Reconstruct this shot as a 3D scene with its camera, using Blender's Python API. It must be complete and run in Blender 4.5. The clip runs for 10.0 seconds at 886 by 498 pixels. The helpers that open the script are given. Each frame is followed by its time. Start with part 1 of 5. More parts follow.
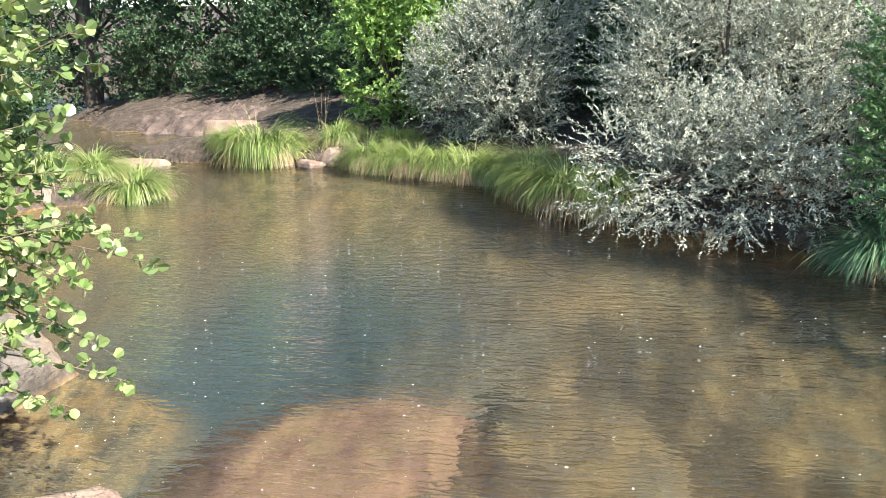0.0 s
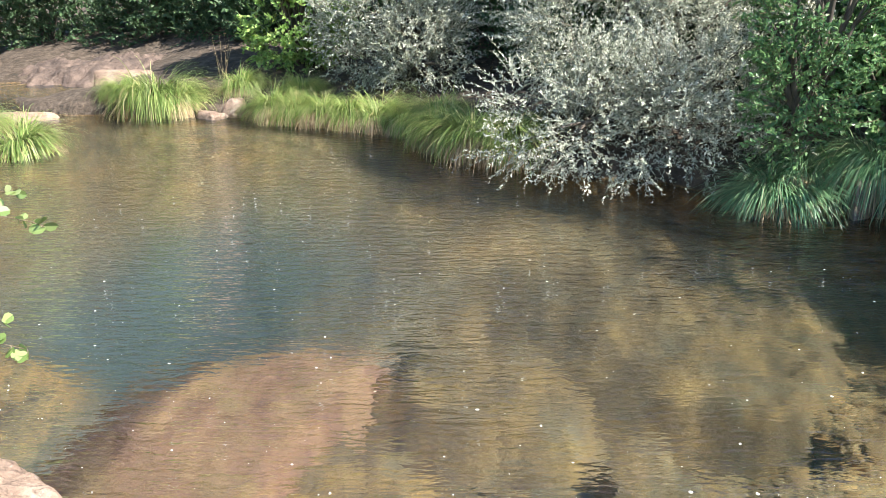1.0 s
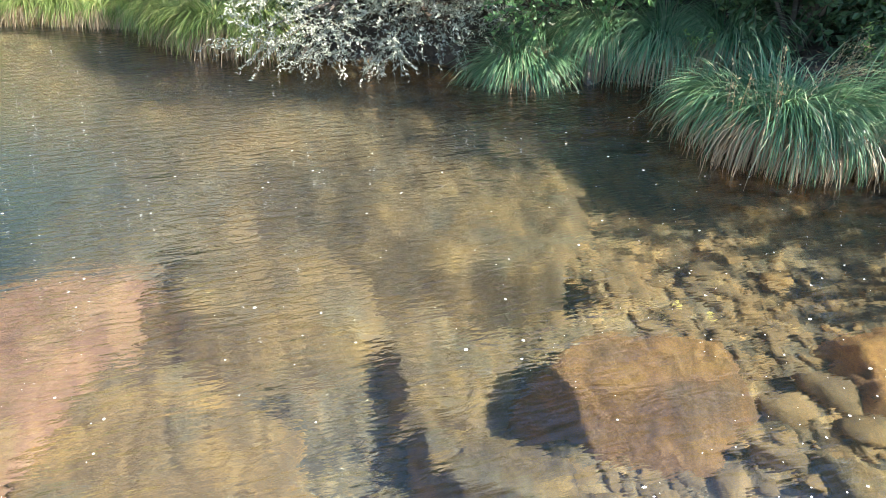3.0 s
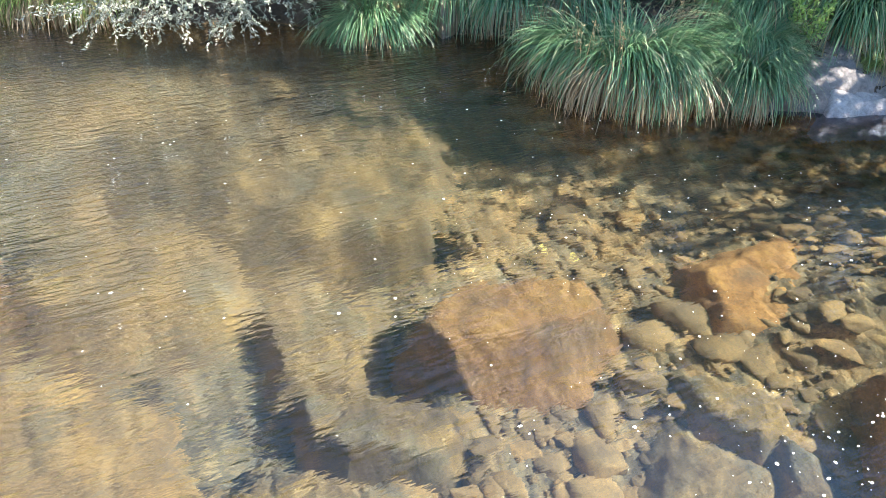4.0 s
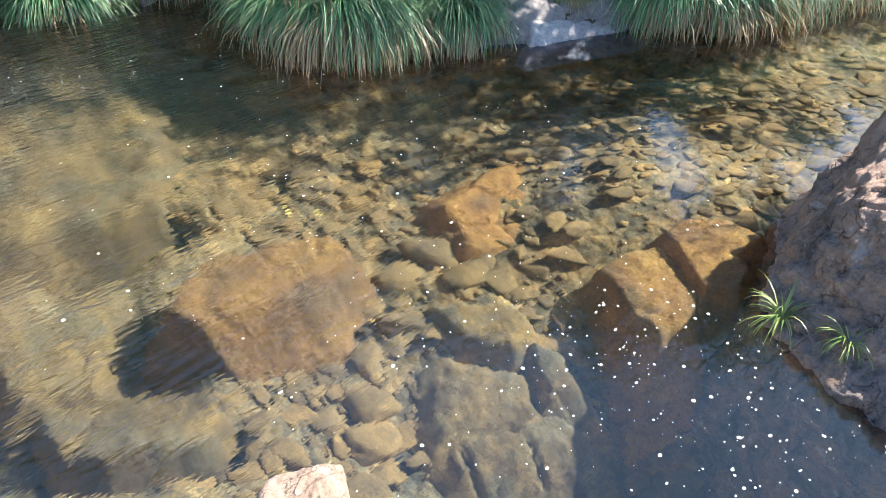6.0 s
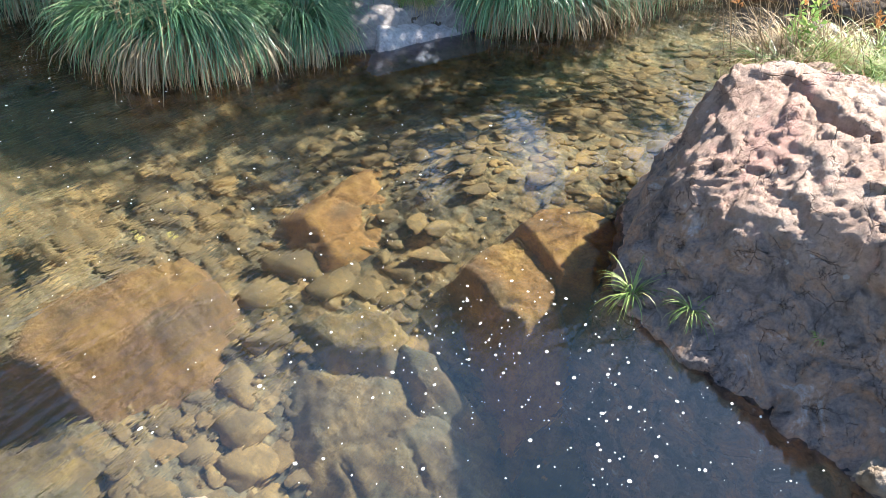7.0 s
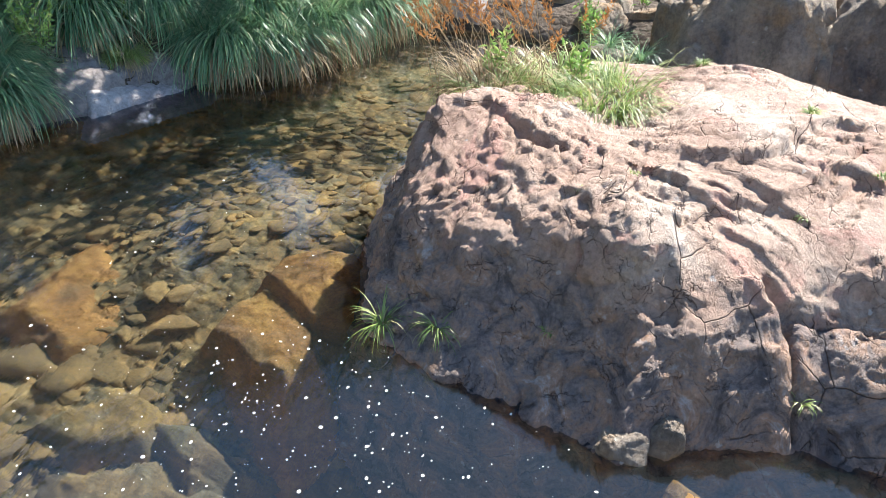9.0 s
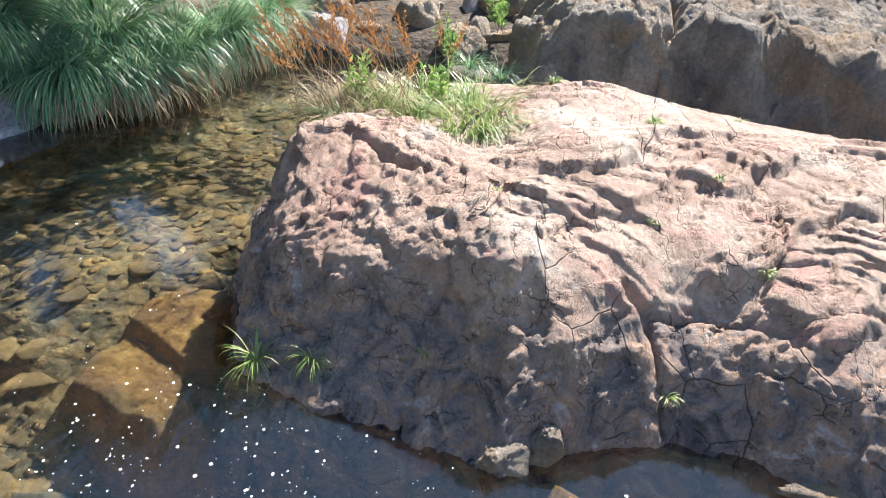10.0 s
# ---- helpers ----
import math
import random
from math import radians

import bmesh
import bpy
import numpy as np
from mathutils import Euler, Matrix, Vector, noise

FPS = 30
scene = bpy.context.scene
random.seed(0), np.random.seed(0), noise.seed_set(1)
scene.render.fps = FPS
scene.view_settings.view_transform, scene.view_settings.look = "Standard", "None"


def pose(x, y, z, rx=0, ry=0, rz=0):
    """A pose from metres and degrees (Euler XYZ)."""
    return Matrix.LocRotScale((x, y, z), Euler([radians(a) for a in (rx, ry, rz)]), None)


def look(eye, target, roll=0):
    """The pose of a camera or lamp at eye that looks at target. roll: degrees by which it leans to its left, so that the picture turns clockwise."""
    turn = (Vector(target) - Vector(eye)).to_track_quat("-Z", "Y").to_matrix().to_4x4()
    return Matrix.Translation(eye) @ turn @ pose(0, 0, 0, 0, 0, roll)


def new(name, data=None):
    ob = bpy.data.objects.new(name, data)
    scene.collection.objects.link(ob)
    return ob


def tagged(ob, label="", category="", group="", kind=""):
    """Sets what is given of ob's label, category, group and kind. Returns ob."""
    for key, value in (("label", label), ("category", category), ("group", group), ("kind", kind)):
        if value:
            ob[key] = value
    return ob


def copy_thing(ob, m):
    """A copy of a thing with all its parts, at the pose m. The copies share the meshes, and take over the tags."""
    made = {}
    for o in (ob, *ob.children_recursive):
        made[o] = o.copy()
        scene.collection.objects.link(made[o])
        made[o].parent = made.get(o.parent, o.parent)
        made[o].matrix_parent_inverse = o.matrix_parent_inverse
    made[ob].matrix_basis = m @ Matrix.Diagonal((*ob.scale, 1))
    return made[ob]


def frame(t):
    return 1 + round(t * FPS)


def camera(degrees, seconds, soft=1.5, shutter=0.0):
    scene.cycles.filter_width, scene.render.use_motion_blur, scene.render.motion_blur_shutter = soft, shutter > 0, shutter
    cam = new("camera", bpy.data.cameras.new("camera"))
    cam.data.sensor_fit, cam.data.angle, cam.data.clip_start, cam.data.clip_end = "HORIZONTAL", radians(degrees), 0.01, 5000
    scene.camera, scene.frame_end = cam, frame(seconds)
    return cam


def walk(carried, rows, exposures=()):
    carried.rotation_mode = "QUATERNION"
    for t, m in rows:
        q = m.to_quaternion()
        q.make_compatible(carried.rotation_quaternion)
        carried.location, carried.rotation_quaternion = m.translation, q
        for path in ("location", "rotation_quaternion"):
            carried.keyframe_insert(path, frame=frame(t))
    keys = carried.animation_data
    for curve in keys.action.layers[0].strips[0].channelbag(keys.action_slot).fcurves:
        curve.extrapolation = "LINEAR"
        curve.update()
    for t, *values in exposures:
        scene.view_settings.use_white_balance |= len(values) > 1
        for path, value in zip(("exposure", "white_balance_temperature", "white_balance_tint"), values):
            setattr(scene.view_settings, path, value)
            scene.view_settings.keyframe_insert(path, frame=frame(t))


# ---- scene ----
cam = camera(61.9, 10.0, soft=0.6)
PATH = [
    (0, (0.212, -0.597, 2.327), (-0.13, 1.291, 1.761), -1.8),
    (0.5, (0.228, -0.593, 2.319), (-0.003, 1.293, 1.692), -1.6),
    (1, (0.245, -0.587, 2.317), (0.136, 1.284, 1.619), -1.3),
    (1.5, (0.27, -0.569, 2.309), (0.285, 1.276, 1.535), -1.1),
    (2, (0.272, -0.567, 2.266), (0.432, 1.24, 1.425), -0.6),
    (2.5, (0.28, -0.554, 2.263), (0.592, 1.199, 1.352), -0.4),
    (4, (0.346, -0.562, 2.257), (1.108, 0.951, 1.194), 0.5),
    (4.5, (0.388, -0.584, 2.228), (1.272, 0.842, 1.139), 0.6),
    (5, (0.43, -0.616, 2.202), (1.431, 0.712, 1.091), 0.7),
    (5.5, (0.458, -0.625, 2.21), (1.566, 0.596, 1.078), 1.1),
    (7, (0.541, -0.706, 2.21), (1.967, 0.144, 1.094), 2.6),
    (7.5, (0.561, -0.741, 2.215), (2.07, -0.022, 1.117), 2.9),
    (8, (0.581, -0.793, 2.223), (2.161, -0.2, 1.15), 2.8),
    (8.5, (0.588, -0.839, 2.232), (2.233, -0.375, 1.194), 2.9),
    (9, (0.587, -0.874, 2.242), (2.29, -0.548, 1.245), 3.2),
    (9.5, (0.593, -0.913, 2.251), (2.339, -0.73, 1.291), 3.3),
    (10, (0.604, -0.941, 2.248), (2.376, -0.917, 1.322), 3.6),
]
walk(cam, [(t, look(eye, target, roll)) for t, eye, target, roll in PATH],
     exposures=((0, 1.15), (1, 1.18), (2.5, 1.4), (4.5, 1.76), (5.5, 1.6), (7, 1.44), (8.5, 1.18), (10, 1.06)))

# ---- world, sun ----
SUN_AZ, SUN_EL = radians(117), radians(47)
sun_dir = Vector((math.sin(SUN_AZ) * math.cos(SUN_EL), math.cos(SUN_AZ) * math.cos(SUN_EL), math.sin(SUN_EL)))
world = bpy.data.worlds.new("sky")
scene.world = world
world.use_nodes = True
wn = world.node_tree
sky = wn.nodes.new("ShaderNodeTexSky")
sky.sky_type, sky.sun_disc, sky.sun_elevation, sky.sun_rotation = "NISHITA", False, SUN_EL, SUN_AZ
sky.air_density, sky.dust_density, sky.ozone_density, sky.altitude = 1.3, 0.0, 3.0, 900
wn.links.new(sky.outputs[0], wn.nodes["Background"].inputs[0])
wn.nodes["Background"].inputs[1].default_value = 0.125
sun = new("sun", bpy.data.lights.new("sun", "SUN"))
sun.data.energy, sun.data.angle, sun.data.color = 6.0, radians(0.53), (1.0, 0.965, 0.91)
sun.matrix_world = look(sun_dir * 60, (0, 0, 0))
scene.view_settings.exposure = 1.22


# ---- materials ----
def nodes_of(name):
    m = bpy.data.materials.new(name)
    m.use_nodes = True
    return m, m.node_tree, m.node_tree.nodes["Principled BSDF"]


def ramp(nt, fac, stops):
    r = nt.nodes.new("ShaderNodeValToRGB")
    while len(r.color_ramp.elements) < len(stops):
        r.color_ramp.elements.new(0.5)
    for e, (p, c) in zip(r.color_ramp.elements, stops):
        e.position, e.color = p, (*c, 1)
    nt.links.new(fac, r.inputs[0])
    return r.outputs[0]


def noise_tex(nt, scale, detail=6, rough=0.6, vector=None, distortion=0.0):
    n = nt.nodes.new("ShaderNodeTexNoise")
    n.inputs["Scale"].default_value, n.inputs["Detail"].default_value = scale, detail
    n.inputs["Roughness"].default_value, n.inputs["Distortion"].default_value = rough, distortion
    if vector is not None:
        nt.links.new(vector, n.inputs["Vector"])
    return n.outputs["Fac"]


def mix(nt, fac, a, b, kind="MIX"):
    m = nt.nodes.new("ShaderNodeMix")
    m.data_type, m.blend_type = "RGBA", kind
    for socket, value in ((m.inputs[0], fac), (m.inputs[6], a), (m.inputs[7], b)):
        if isinstance(value, bpy.types.NodeSocket):
            nt.links.new(value, socket)
        else:
            socket.default_value = value if isinstance(value, float) else (*value, 1)
    return m.outputs[2]


def place(nt, stretch=(1, 1, 1), turn=(0, 0, 0), world_space=True):
    source = nt.nodes.new("ShaderNodeNewGeometry").outputs["Position"] if world_space else nt.nodes.new("ShaderNodeTexCoord").outputs["Object"]
    mp = nt.nodes.new("ShaderNodeMapping")
    mp.inputs["Scale"].default_value, mp.inputs["Rotation"].default_value = stretch, turn
    nt.links.new(source, mp.inputs[0])
    return mp.outputs[0]


def bump(nt, bsdf, height, strength, distance):
    b = nt.nodes.new("ShaderNodeBump")
    b.inputs["Strength"].default_value, b.inputs["Distance"].default_value = strength, distance
    nt.links.new(height, b.inputs["Height"])
    nt.links.new(b.outputs[0], bsdf.inputs["Normal"])
    return b


def rock_material(name, dark, mid, light, lichen=0.0, rough=0.85, spots=(0.55, 0.53, 0.47), scale=1.0, relief=0.02, joints=0.6, patch=None, facet=0.1, vary=0.6):
    m, nt, p = nodes_of(name)
    v = place(nt)
    big = noise_tex(nt, 1.6 * scale, 8, 0.65, v, 0.4)
    fine = noise_tex(nt, 22 * scale, 8, 0.7, v)
    col = ramp(nt, big, ((0.3, dark), (0.5, mid), (0.68, light)))
    if patch:
        col = mix(nt, ramp(nt, noise_tex(nt, 1.1 * scale, 5, 0.6, place(nt, (1, 1.3, 1.5), (0.4, 0.1, 0.7)), 0.8), ((0.5, (0, 0, 0)), (0.64, (0.65, 0.65, 0.65)))), col, patch)
    col = mix(nt, 0.55, col, ramp(nt, fine, ((0.32, (0.35, 0.33, 0.32)), (0.55, (1, 1, 1)), (0.72, (1.35, 1.3, 1.25)))), "MULTIPLY")
    info = nt.nodes.new("ShaderNodeObjectInfo")
    both = nt.nodes.new("ShaderNodeMath")
    both.operation = "ADD"
    nt.links.new(info.outputs["Random"], both.inputs[0])
    nt.links.new(nt.nodes.new("ShaderNodeNewGeometry").outputs["Random Per Island"], both.inputs[1])
    one = nt.nodes.new("ShaderNodeMath")
    one.operation = "FRACT"
    nt.links.new(both.outputs[0], one.inputs[0])
    col = mix(nt, vary, col, ramp(nt, one.outputs[0], ((0.0, (0.62, 0.6, 0.6)), (0.5, (1, 0.97, 0.93)), (1.0, (1.3, 1.15, 0.95)))), "MULTIPLY")
    if lichen:
        vor = nt.nodes.new("ShaderNodeTexVoronoi")
        vor.inputs["Scale"].default_value = 9 * scale
        nt.links.new(place(nt), vor.inputs["Vector"])
        warp = nt.nodes.new("ShaderNodeMath")
        warp.operation = "ADD"
        nt.links.new(vor.outputs["Distance"], warp.inputs[0])
        nt.links.new(noise_tex(nt, 14 * scale, 4, 0.6, v), warp.inputs[1])
        mask = ramp(nt, warp.outputs[0], ((0.5, (lichen, lichen, lichen)), (0.6, (0, 0, 0))))
        col = mix(nt, mask, col, spots)
    nt.links.new(col, p.inputs["Base Color"])
    p.inputs["Roughness"].default_value = rough
    add = nt.nodes.new("ShaderNodeMath")
    add.operation = "MULTIPLY_ADD"
    add.inputs[1].default_value = 0.6
    nt.links.new(fine, add.inputs[0])
    nt.links.new(noise_tex(nt, 6 * scale, 8, 0.75, v, 0.8), add.inputs[2])
    chips = add
    for size, weight in ((4.5 * scale, facet), (13 * scale, facet * 0.5)):
        vor = nt.nodes.new("ShaderNodeTexVoronoi")
        vor.inputs["Scale"].default_value = size
        wander = nt.nodes.new("ShaderNodeVectorMath")
        wander.operation = "MULTIPLY_ADD"
        wander.inputs[1].default_value = (0.16, 0.16, 0.16)
        wobble = nt.nodes.new("ShaderNodeTexNoise")
        wobble.inputs["Scale"].default_value, wobble.inputs["Detail"].default_value = size * 0.8, 5
        nt.links.new(v, wobble.inputs["Vector"])
        nt.links.new(wobble.outputs["Color"], wander.inputs[0])
        nt.links.new(place(nt, (0.7, 1.5, 1.9), (0.35, 0.25, 0.7)), wander.inputs[2])
        nt.links.new(wander.outputs[0], vor.inputs["Vector"])
        one_cell = nt.nodes.new("ShaderNodeSeparateColor")
        nt.links.new(vor.outputs["Color"], one_cell.inputs[0])
        step = nt.nodes.new("ShaderNodeMath")
        step.operation = "MULTIPLY_ADD"
        step.inputs[1].default_value = weight
        nt.links.new(one_cell.outputs[0], step.inputs[0])
        nt.links.new(chips.outputs[0], step.inputs[2])
        slope = nt.nodes.new("ShaderNodeMath")
        slope.operation = "MULTIPLY_ADD"
        slope.inputs[1].default_value = -weight * 0.8
        nt.links.new(vor.outputs["Distance"], slope.inputs[0])
        nt.links.new(step.outputs[0], slope.inputs[2])
        chips = slope
    cut = nt.nodes.new("ShaderNodeMath")
    cut.operation = "MULTIPLY_ADD"
    cut.inputs[1].default_value = joints
    slant = place(nt, (1, 1.9, 1.4), (0.3, 0.2, 0.6))
    nt.links.new(ramp(nt, noise_tex(nt, 2.6 * scale, 5, 0.55, slant, 0.5), ((0.47, (1, 1, 1)), (0.497, (0, 0, 0)), (0.503, (0, 0, 0)), (0.53, (1, 1, 1)))), cut.inputs[0])
    nt.links.new(chips.outputs[0], cut.inputs[2])
    bump(nt, p, cut.outputs[0], 1.0, relief)
    return m


def leaf_material(name, dark, light, through_light=0.35, rough=0.55, tint=None):
    m, nt, p = nodes_of(name)
    geo = nt.nodes.new("ShaderNodeNewGeometry")
    col = ramp(nt, geo.outputs["Random Per Island"], ((0.0, dark), (0.8, light), (1.0, tint or light)))
    patch = noise_tex(nt, 1.7, 3, 0.5, place(nt))
    col = mix(nt, 0.5, col, ramp(nt, patch, ((0.35, (0.6, 0.62, 0.6)), (0.65, (1.25, 1.2, 1.1)))), "MULTIPLY")
    nt.links.new(col, p.inputs["Base Color"])
    p.inputs["Roughness"].default_value = rough
    t = nt.nodes.new("ShaderNodeBsdfTranslucent")
    nt.links.new(col, t.inputs[0])
    s = nt.nodes.new("ShaderNodeMixShader")
    s.inputs[0].default_value = through_light
    nt.links.new(p.outputs[0], s.inputs[1])
    nt.links.new(t.outputs[0], s.inputs[2])
    nt.links.new(s.outputs[0], nt.nodes["Material Output"].inputs[0])
    return m


def bark_material(name, a, b):
    m, nt, p = nodes_of(name)
    f = noise_tex(nt, 18, 6, 0.7, place(nt, (1, 1, 0.25)))
    nt.links.new(ramp(nt, f, ((0.35, a), (0.65, b))), p.inputs["Base Color"])
    p.inputs["Roughness"].default_value = 0.9
    bump(nt, p, f, 0.8, 0.01)
    return m


def ground_material():
    m, nt, p = nodes_of("bank_and_bed")
    v = place(nt)
    z = nt.nodes.new("ShaderNodeSeparateXYZ")
    nt.links.new(v, z.inputs[0])
    big, mid, fine = noise_tex(nt, 0.9, 6, 0.6, v, 0.5), noise_tex(nt, 5, 8, 0.65, v, 0.3), noise_tex(nt, 40, 6, 0.7, v)
    bed = ramp(nt, mid, ((0.34, (0.1, 0.07, 0.032)), (0.5, (0.28, 0.185, 0.075)), (0.66, (0.55, 0.34, 0.11))))
    # haze of deep water, put into the bed's colour by depth
    deep_murk = ramp(nt, mid, ((0.3, (0.08, 0.088, 0.06)), (0.7, (0.125, 0.132, 0.09))))
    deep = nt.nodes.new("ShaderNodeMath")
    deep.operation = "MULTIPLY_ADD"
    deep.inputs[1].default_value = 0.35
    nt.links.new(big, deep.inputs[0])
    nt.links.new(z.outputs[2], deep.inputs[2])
    pebbles = nt.nodes.new("ShaderNodeTexVoronoi")
    pebbles.inputs["Scale"].default_value = 11
    warped = nt.nodes.new("ShaderNodeVectorMath")
    warped.operation = "MULTIPLY_ADD"
    warped.inputs[1].default_value = (0.12, 0.12, 0.12)
    tint = nt.nodes.new("ShaderNodeTexNoise")
    tint.inputs["Scale"].default_value = 4
    nt.links.new(v, tint.inputs["Vector"])
    nt.links.new(tint.outputs["Color"], warped.inputs[0])
    nt.links.new(v, warped.inputs[2])
    nt.links.new(warped.outputs[0], pebbles.inputs["Vector"])
    shade = ramp(nt, pebbles.outputs["Distance"], ((0.0, (1.1, 1.08, 1.06)), (0.5, (0.95, 0.95, 0.94)), (0.75, (0.7, 0.7, 0.68))))
    bed = mix(nt, 0.6, bed, shade, "MULTIPLY")
    bed = mix(nt, ramp(nt, noise_tex(nt, 1.3, 6, 0.65, place(nt, (1, 1.6, 1)), 0.7), ((0.5, (0, 0, 0)), (0.64, (0.6, 0.6, 0.6)))), bed, (0.55, 0.29, 0.08))
    bed = mix(nt, 0.85, bed, ramp(nt, noise_tex(nt, 17, 8, 0.75, v, 0.5), ((0.36, (0.4, 0.38, 0.36)), (0.5, (1, 1, 1)), (0.68, (1.5, 1.45, 1.3)))), "MULTIPLY")
    gap = nt.nodes.new("ShaderNodeSeparateColor")
    nt.links.new(pebbles.outputs["Color"], gap.inputs[0])
    bed = mix(nt, 0.45, bed, ramp(nt, gap.outputs[0], ((0.0, (0.6, 0.58, 0.55)), (0.6, (1.0, 0.97, 0.9)), (1.0, (1.5, 1.3, 0.95)))), "MULTIPLY")
    under = mix(nt, ramp(nt, mapped(nt, deep.outputs[0], -1.15, -0.72), ((0, (0, 0, 0)), (1, (1, 1, 1)))), deep_murk, bed)
    soil = ramp(nt, mid, ((0.3, (0.035, 0.028, 0.02)), (0.5, (0.09, 0.065, 0.045)), (0.7, (0.17, 0.13, 0.1))))
    soil = mix(nt, 0.5, soil, ramp(nt, fine, ((0.35, (0.4, 0.4, 0.4)), (0.65, (1.5, 1.45, 1.4)))), "MULTIPLY")
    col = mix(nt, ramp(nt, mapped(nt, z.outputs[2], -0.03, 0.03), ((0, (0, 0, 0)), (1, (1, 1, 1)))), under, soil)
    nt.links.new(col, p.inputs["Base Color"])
    p.inputs["Roughness"].default_value = 0.95
    relief = nt.nodes.new("ShaderNodeMath")
    relief.operation = "MULTIPLY_ADD"
    relief.inputs[1].default_value = -0.6
    nt.links.new(pebbles.outputs["Distance"], relief.inputs[0])
    nt.links.new(mid, relief.inputs[2])
    bump(nt, p, relief.outputs[0], 0.9, 0.05)
    return m


def mapped(nt, value, a, b):
    r = nt.nodes.new("ShaderNodeMapRange")
    r.inputs["From Min"].default_value, r.inputs["From Max"].default_value = a, b
    nt.links.new(value, r.inputs[0])
    return r.outputs[0]


def water_material():
    m, nt, p = nodes_of("clear_stream_water")
    nt.nodes.remove(p)
    slow = noise_tex(nt, 1.0, 3, 0.5, place(nt, (3.4, 11.5, 1), (0, 0, radians(8))), 0.6)
    quick = noise_tex(nt, 1.0, 2, 0.5, place(nt, (9.0, 30.0, 1), (0, 0, radians(-5))), 0.4)
    # breeze: ripples stand in patches, and die away below the outcrop
    calm = ramp(nt, noise_tex(nt, 0.45, 2, 0.5, place(nt)), ((0.38, (0.45, 0.45, 0.45)), (0.62, (1, 1, 1))))
    sep = nt.nodes.new("ShaderNodeSeparateXYZ")
    nt.links.new(place(nt), sep.inputs[0])
    slant = nt.nodes.new("ShaderNodeMath")
    slant.operation = "MULTIPLY_ADD"
    slant.inputs[1].default_value = -0.9
    nt.links.new(sep.outputs[0], slant.inputs[0])
    nt.links.new(sep.outputs[1], slant.inputs[2])
    lee = mapped(nt, slant.outputs[0], -3.6, 3.4)
    h = nt.nodes.new("ShaderNodeMath")
    h.operation = "MULTIPLY_ADD"
    h.inputs[1].default_value = 0.42
    nt.links.new(quick, h.inputs[0])
    nt.links.new(slow, h.inputs[2])
    amp = nt.nodes.new("ShaderNodeMath")
    amp.operation = "MULTIPLY"
    nt.links.new(calm, amp.inputs[0])
    nt.links.new(ramp(nt, lee, ((0, (0.05, 0.05, 0.05)), (0.35, (0.14, 0.14, 0.14)), (0.55, (0.26, 0.26, 0.26)), (1, (1, 1, 1)))), amp.inputs[1])
    b = nt.nodes.new("ShaderNodeBump")
    b.inputs["Distance"].default_value = 0.055
    nt.links.new(amp.outputs[0], b.inputs["Strength"])
    nt.links.new(h.outputs[0], b.inputs["Height"])
    bare = nt.nodes.new("ShaderNodeFresnel")
    bare.inputs[0].default_value = 1.33
    nt.links.new(b.outputs[0], bare.inputs["Normal"])
    fres = nt.nodes.new("ShaderNodeMath")
    fres.operation = "ADD"
    fres.use_clamp = True
    fres.inputs[1].default_value = 0.045
    nt.links.new(bare.outputs[0], fres.inputs[0])
    gloss = nt.nodes.new("ShaderNodeBsdfGlossy")
    gloss.inputs["Roughness"].default_value = 0.02
    nt.links.new(b.outputs[0], gloss.inputs["Normal"])
    clear = nt.nodes.new("ShaderNodeBsdfRefraction")
    clear.inputs["IOR"].default_value, clear.inputs["Roughness"].default_value = 1.22, 0.0
    clear.inputs["Color"].default_value = (0.338, 0.432, 0.565, 1)
    nt.links.new(b.outputs[0], clear.inputs["Normal"])
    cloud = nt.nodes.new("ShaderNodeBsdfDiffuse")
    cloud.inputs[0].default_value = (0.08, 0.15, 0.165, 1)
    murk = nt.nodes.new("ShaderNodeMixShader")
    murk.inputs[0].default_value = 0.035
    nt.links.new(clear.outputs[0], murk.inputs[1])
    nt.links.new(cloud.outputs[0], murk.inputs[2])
    s = nt.nodes.new("ShaderNodeMixShader")
    nt.links.new(fres.outputs[0], s.inputs[0])
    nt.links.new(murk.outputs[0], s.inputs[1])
    nt.links.new(gloss.outputs[0], s.inputs[2])
    nt.links.new(s.outputs[0], nt.nodes["Material Output"].inputs[0])
    return m


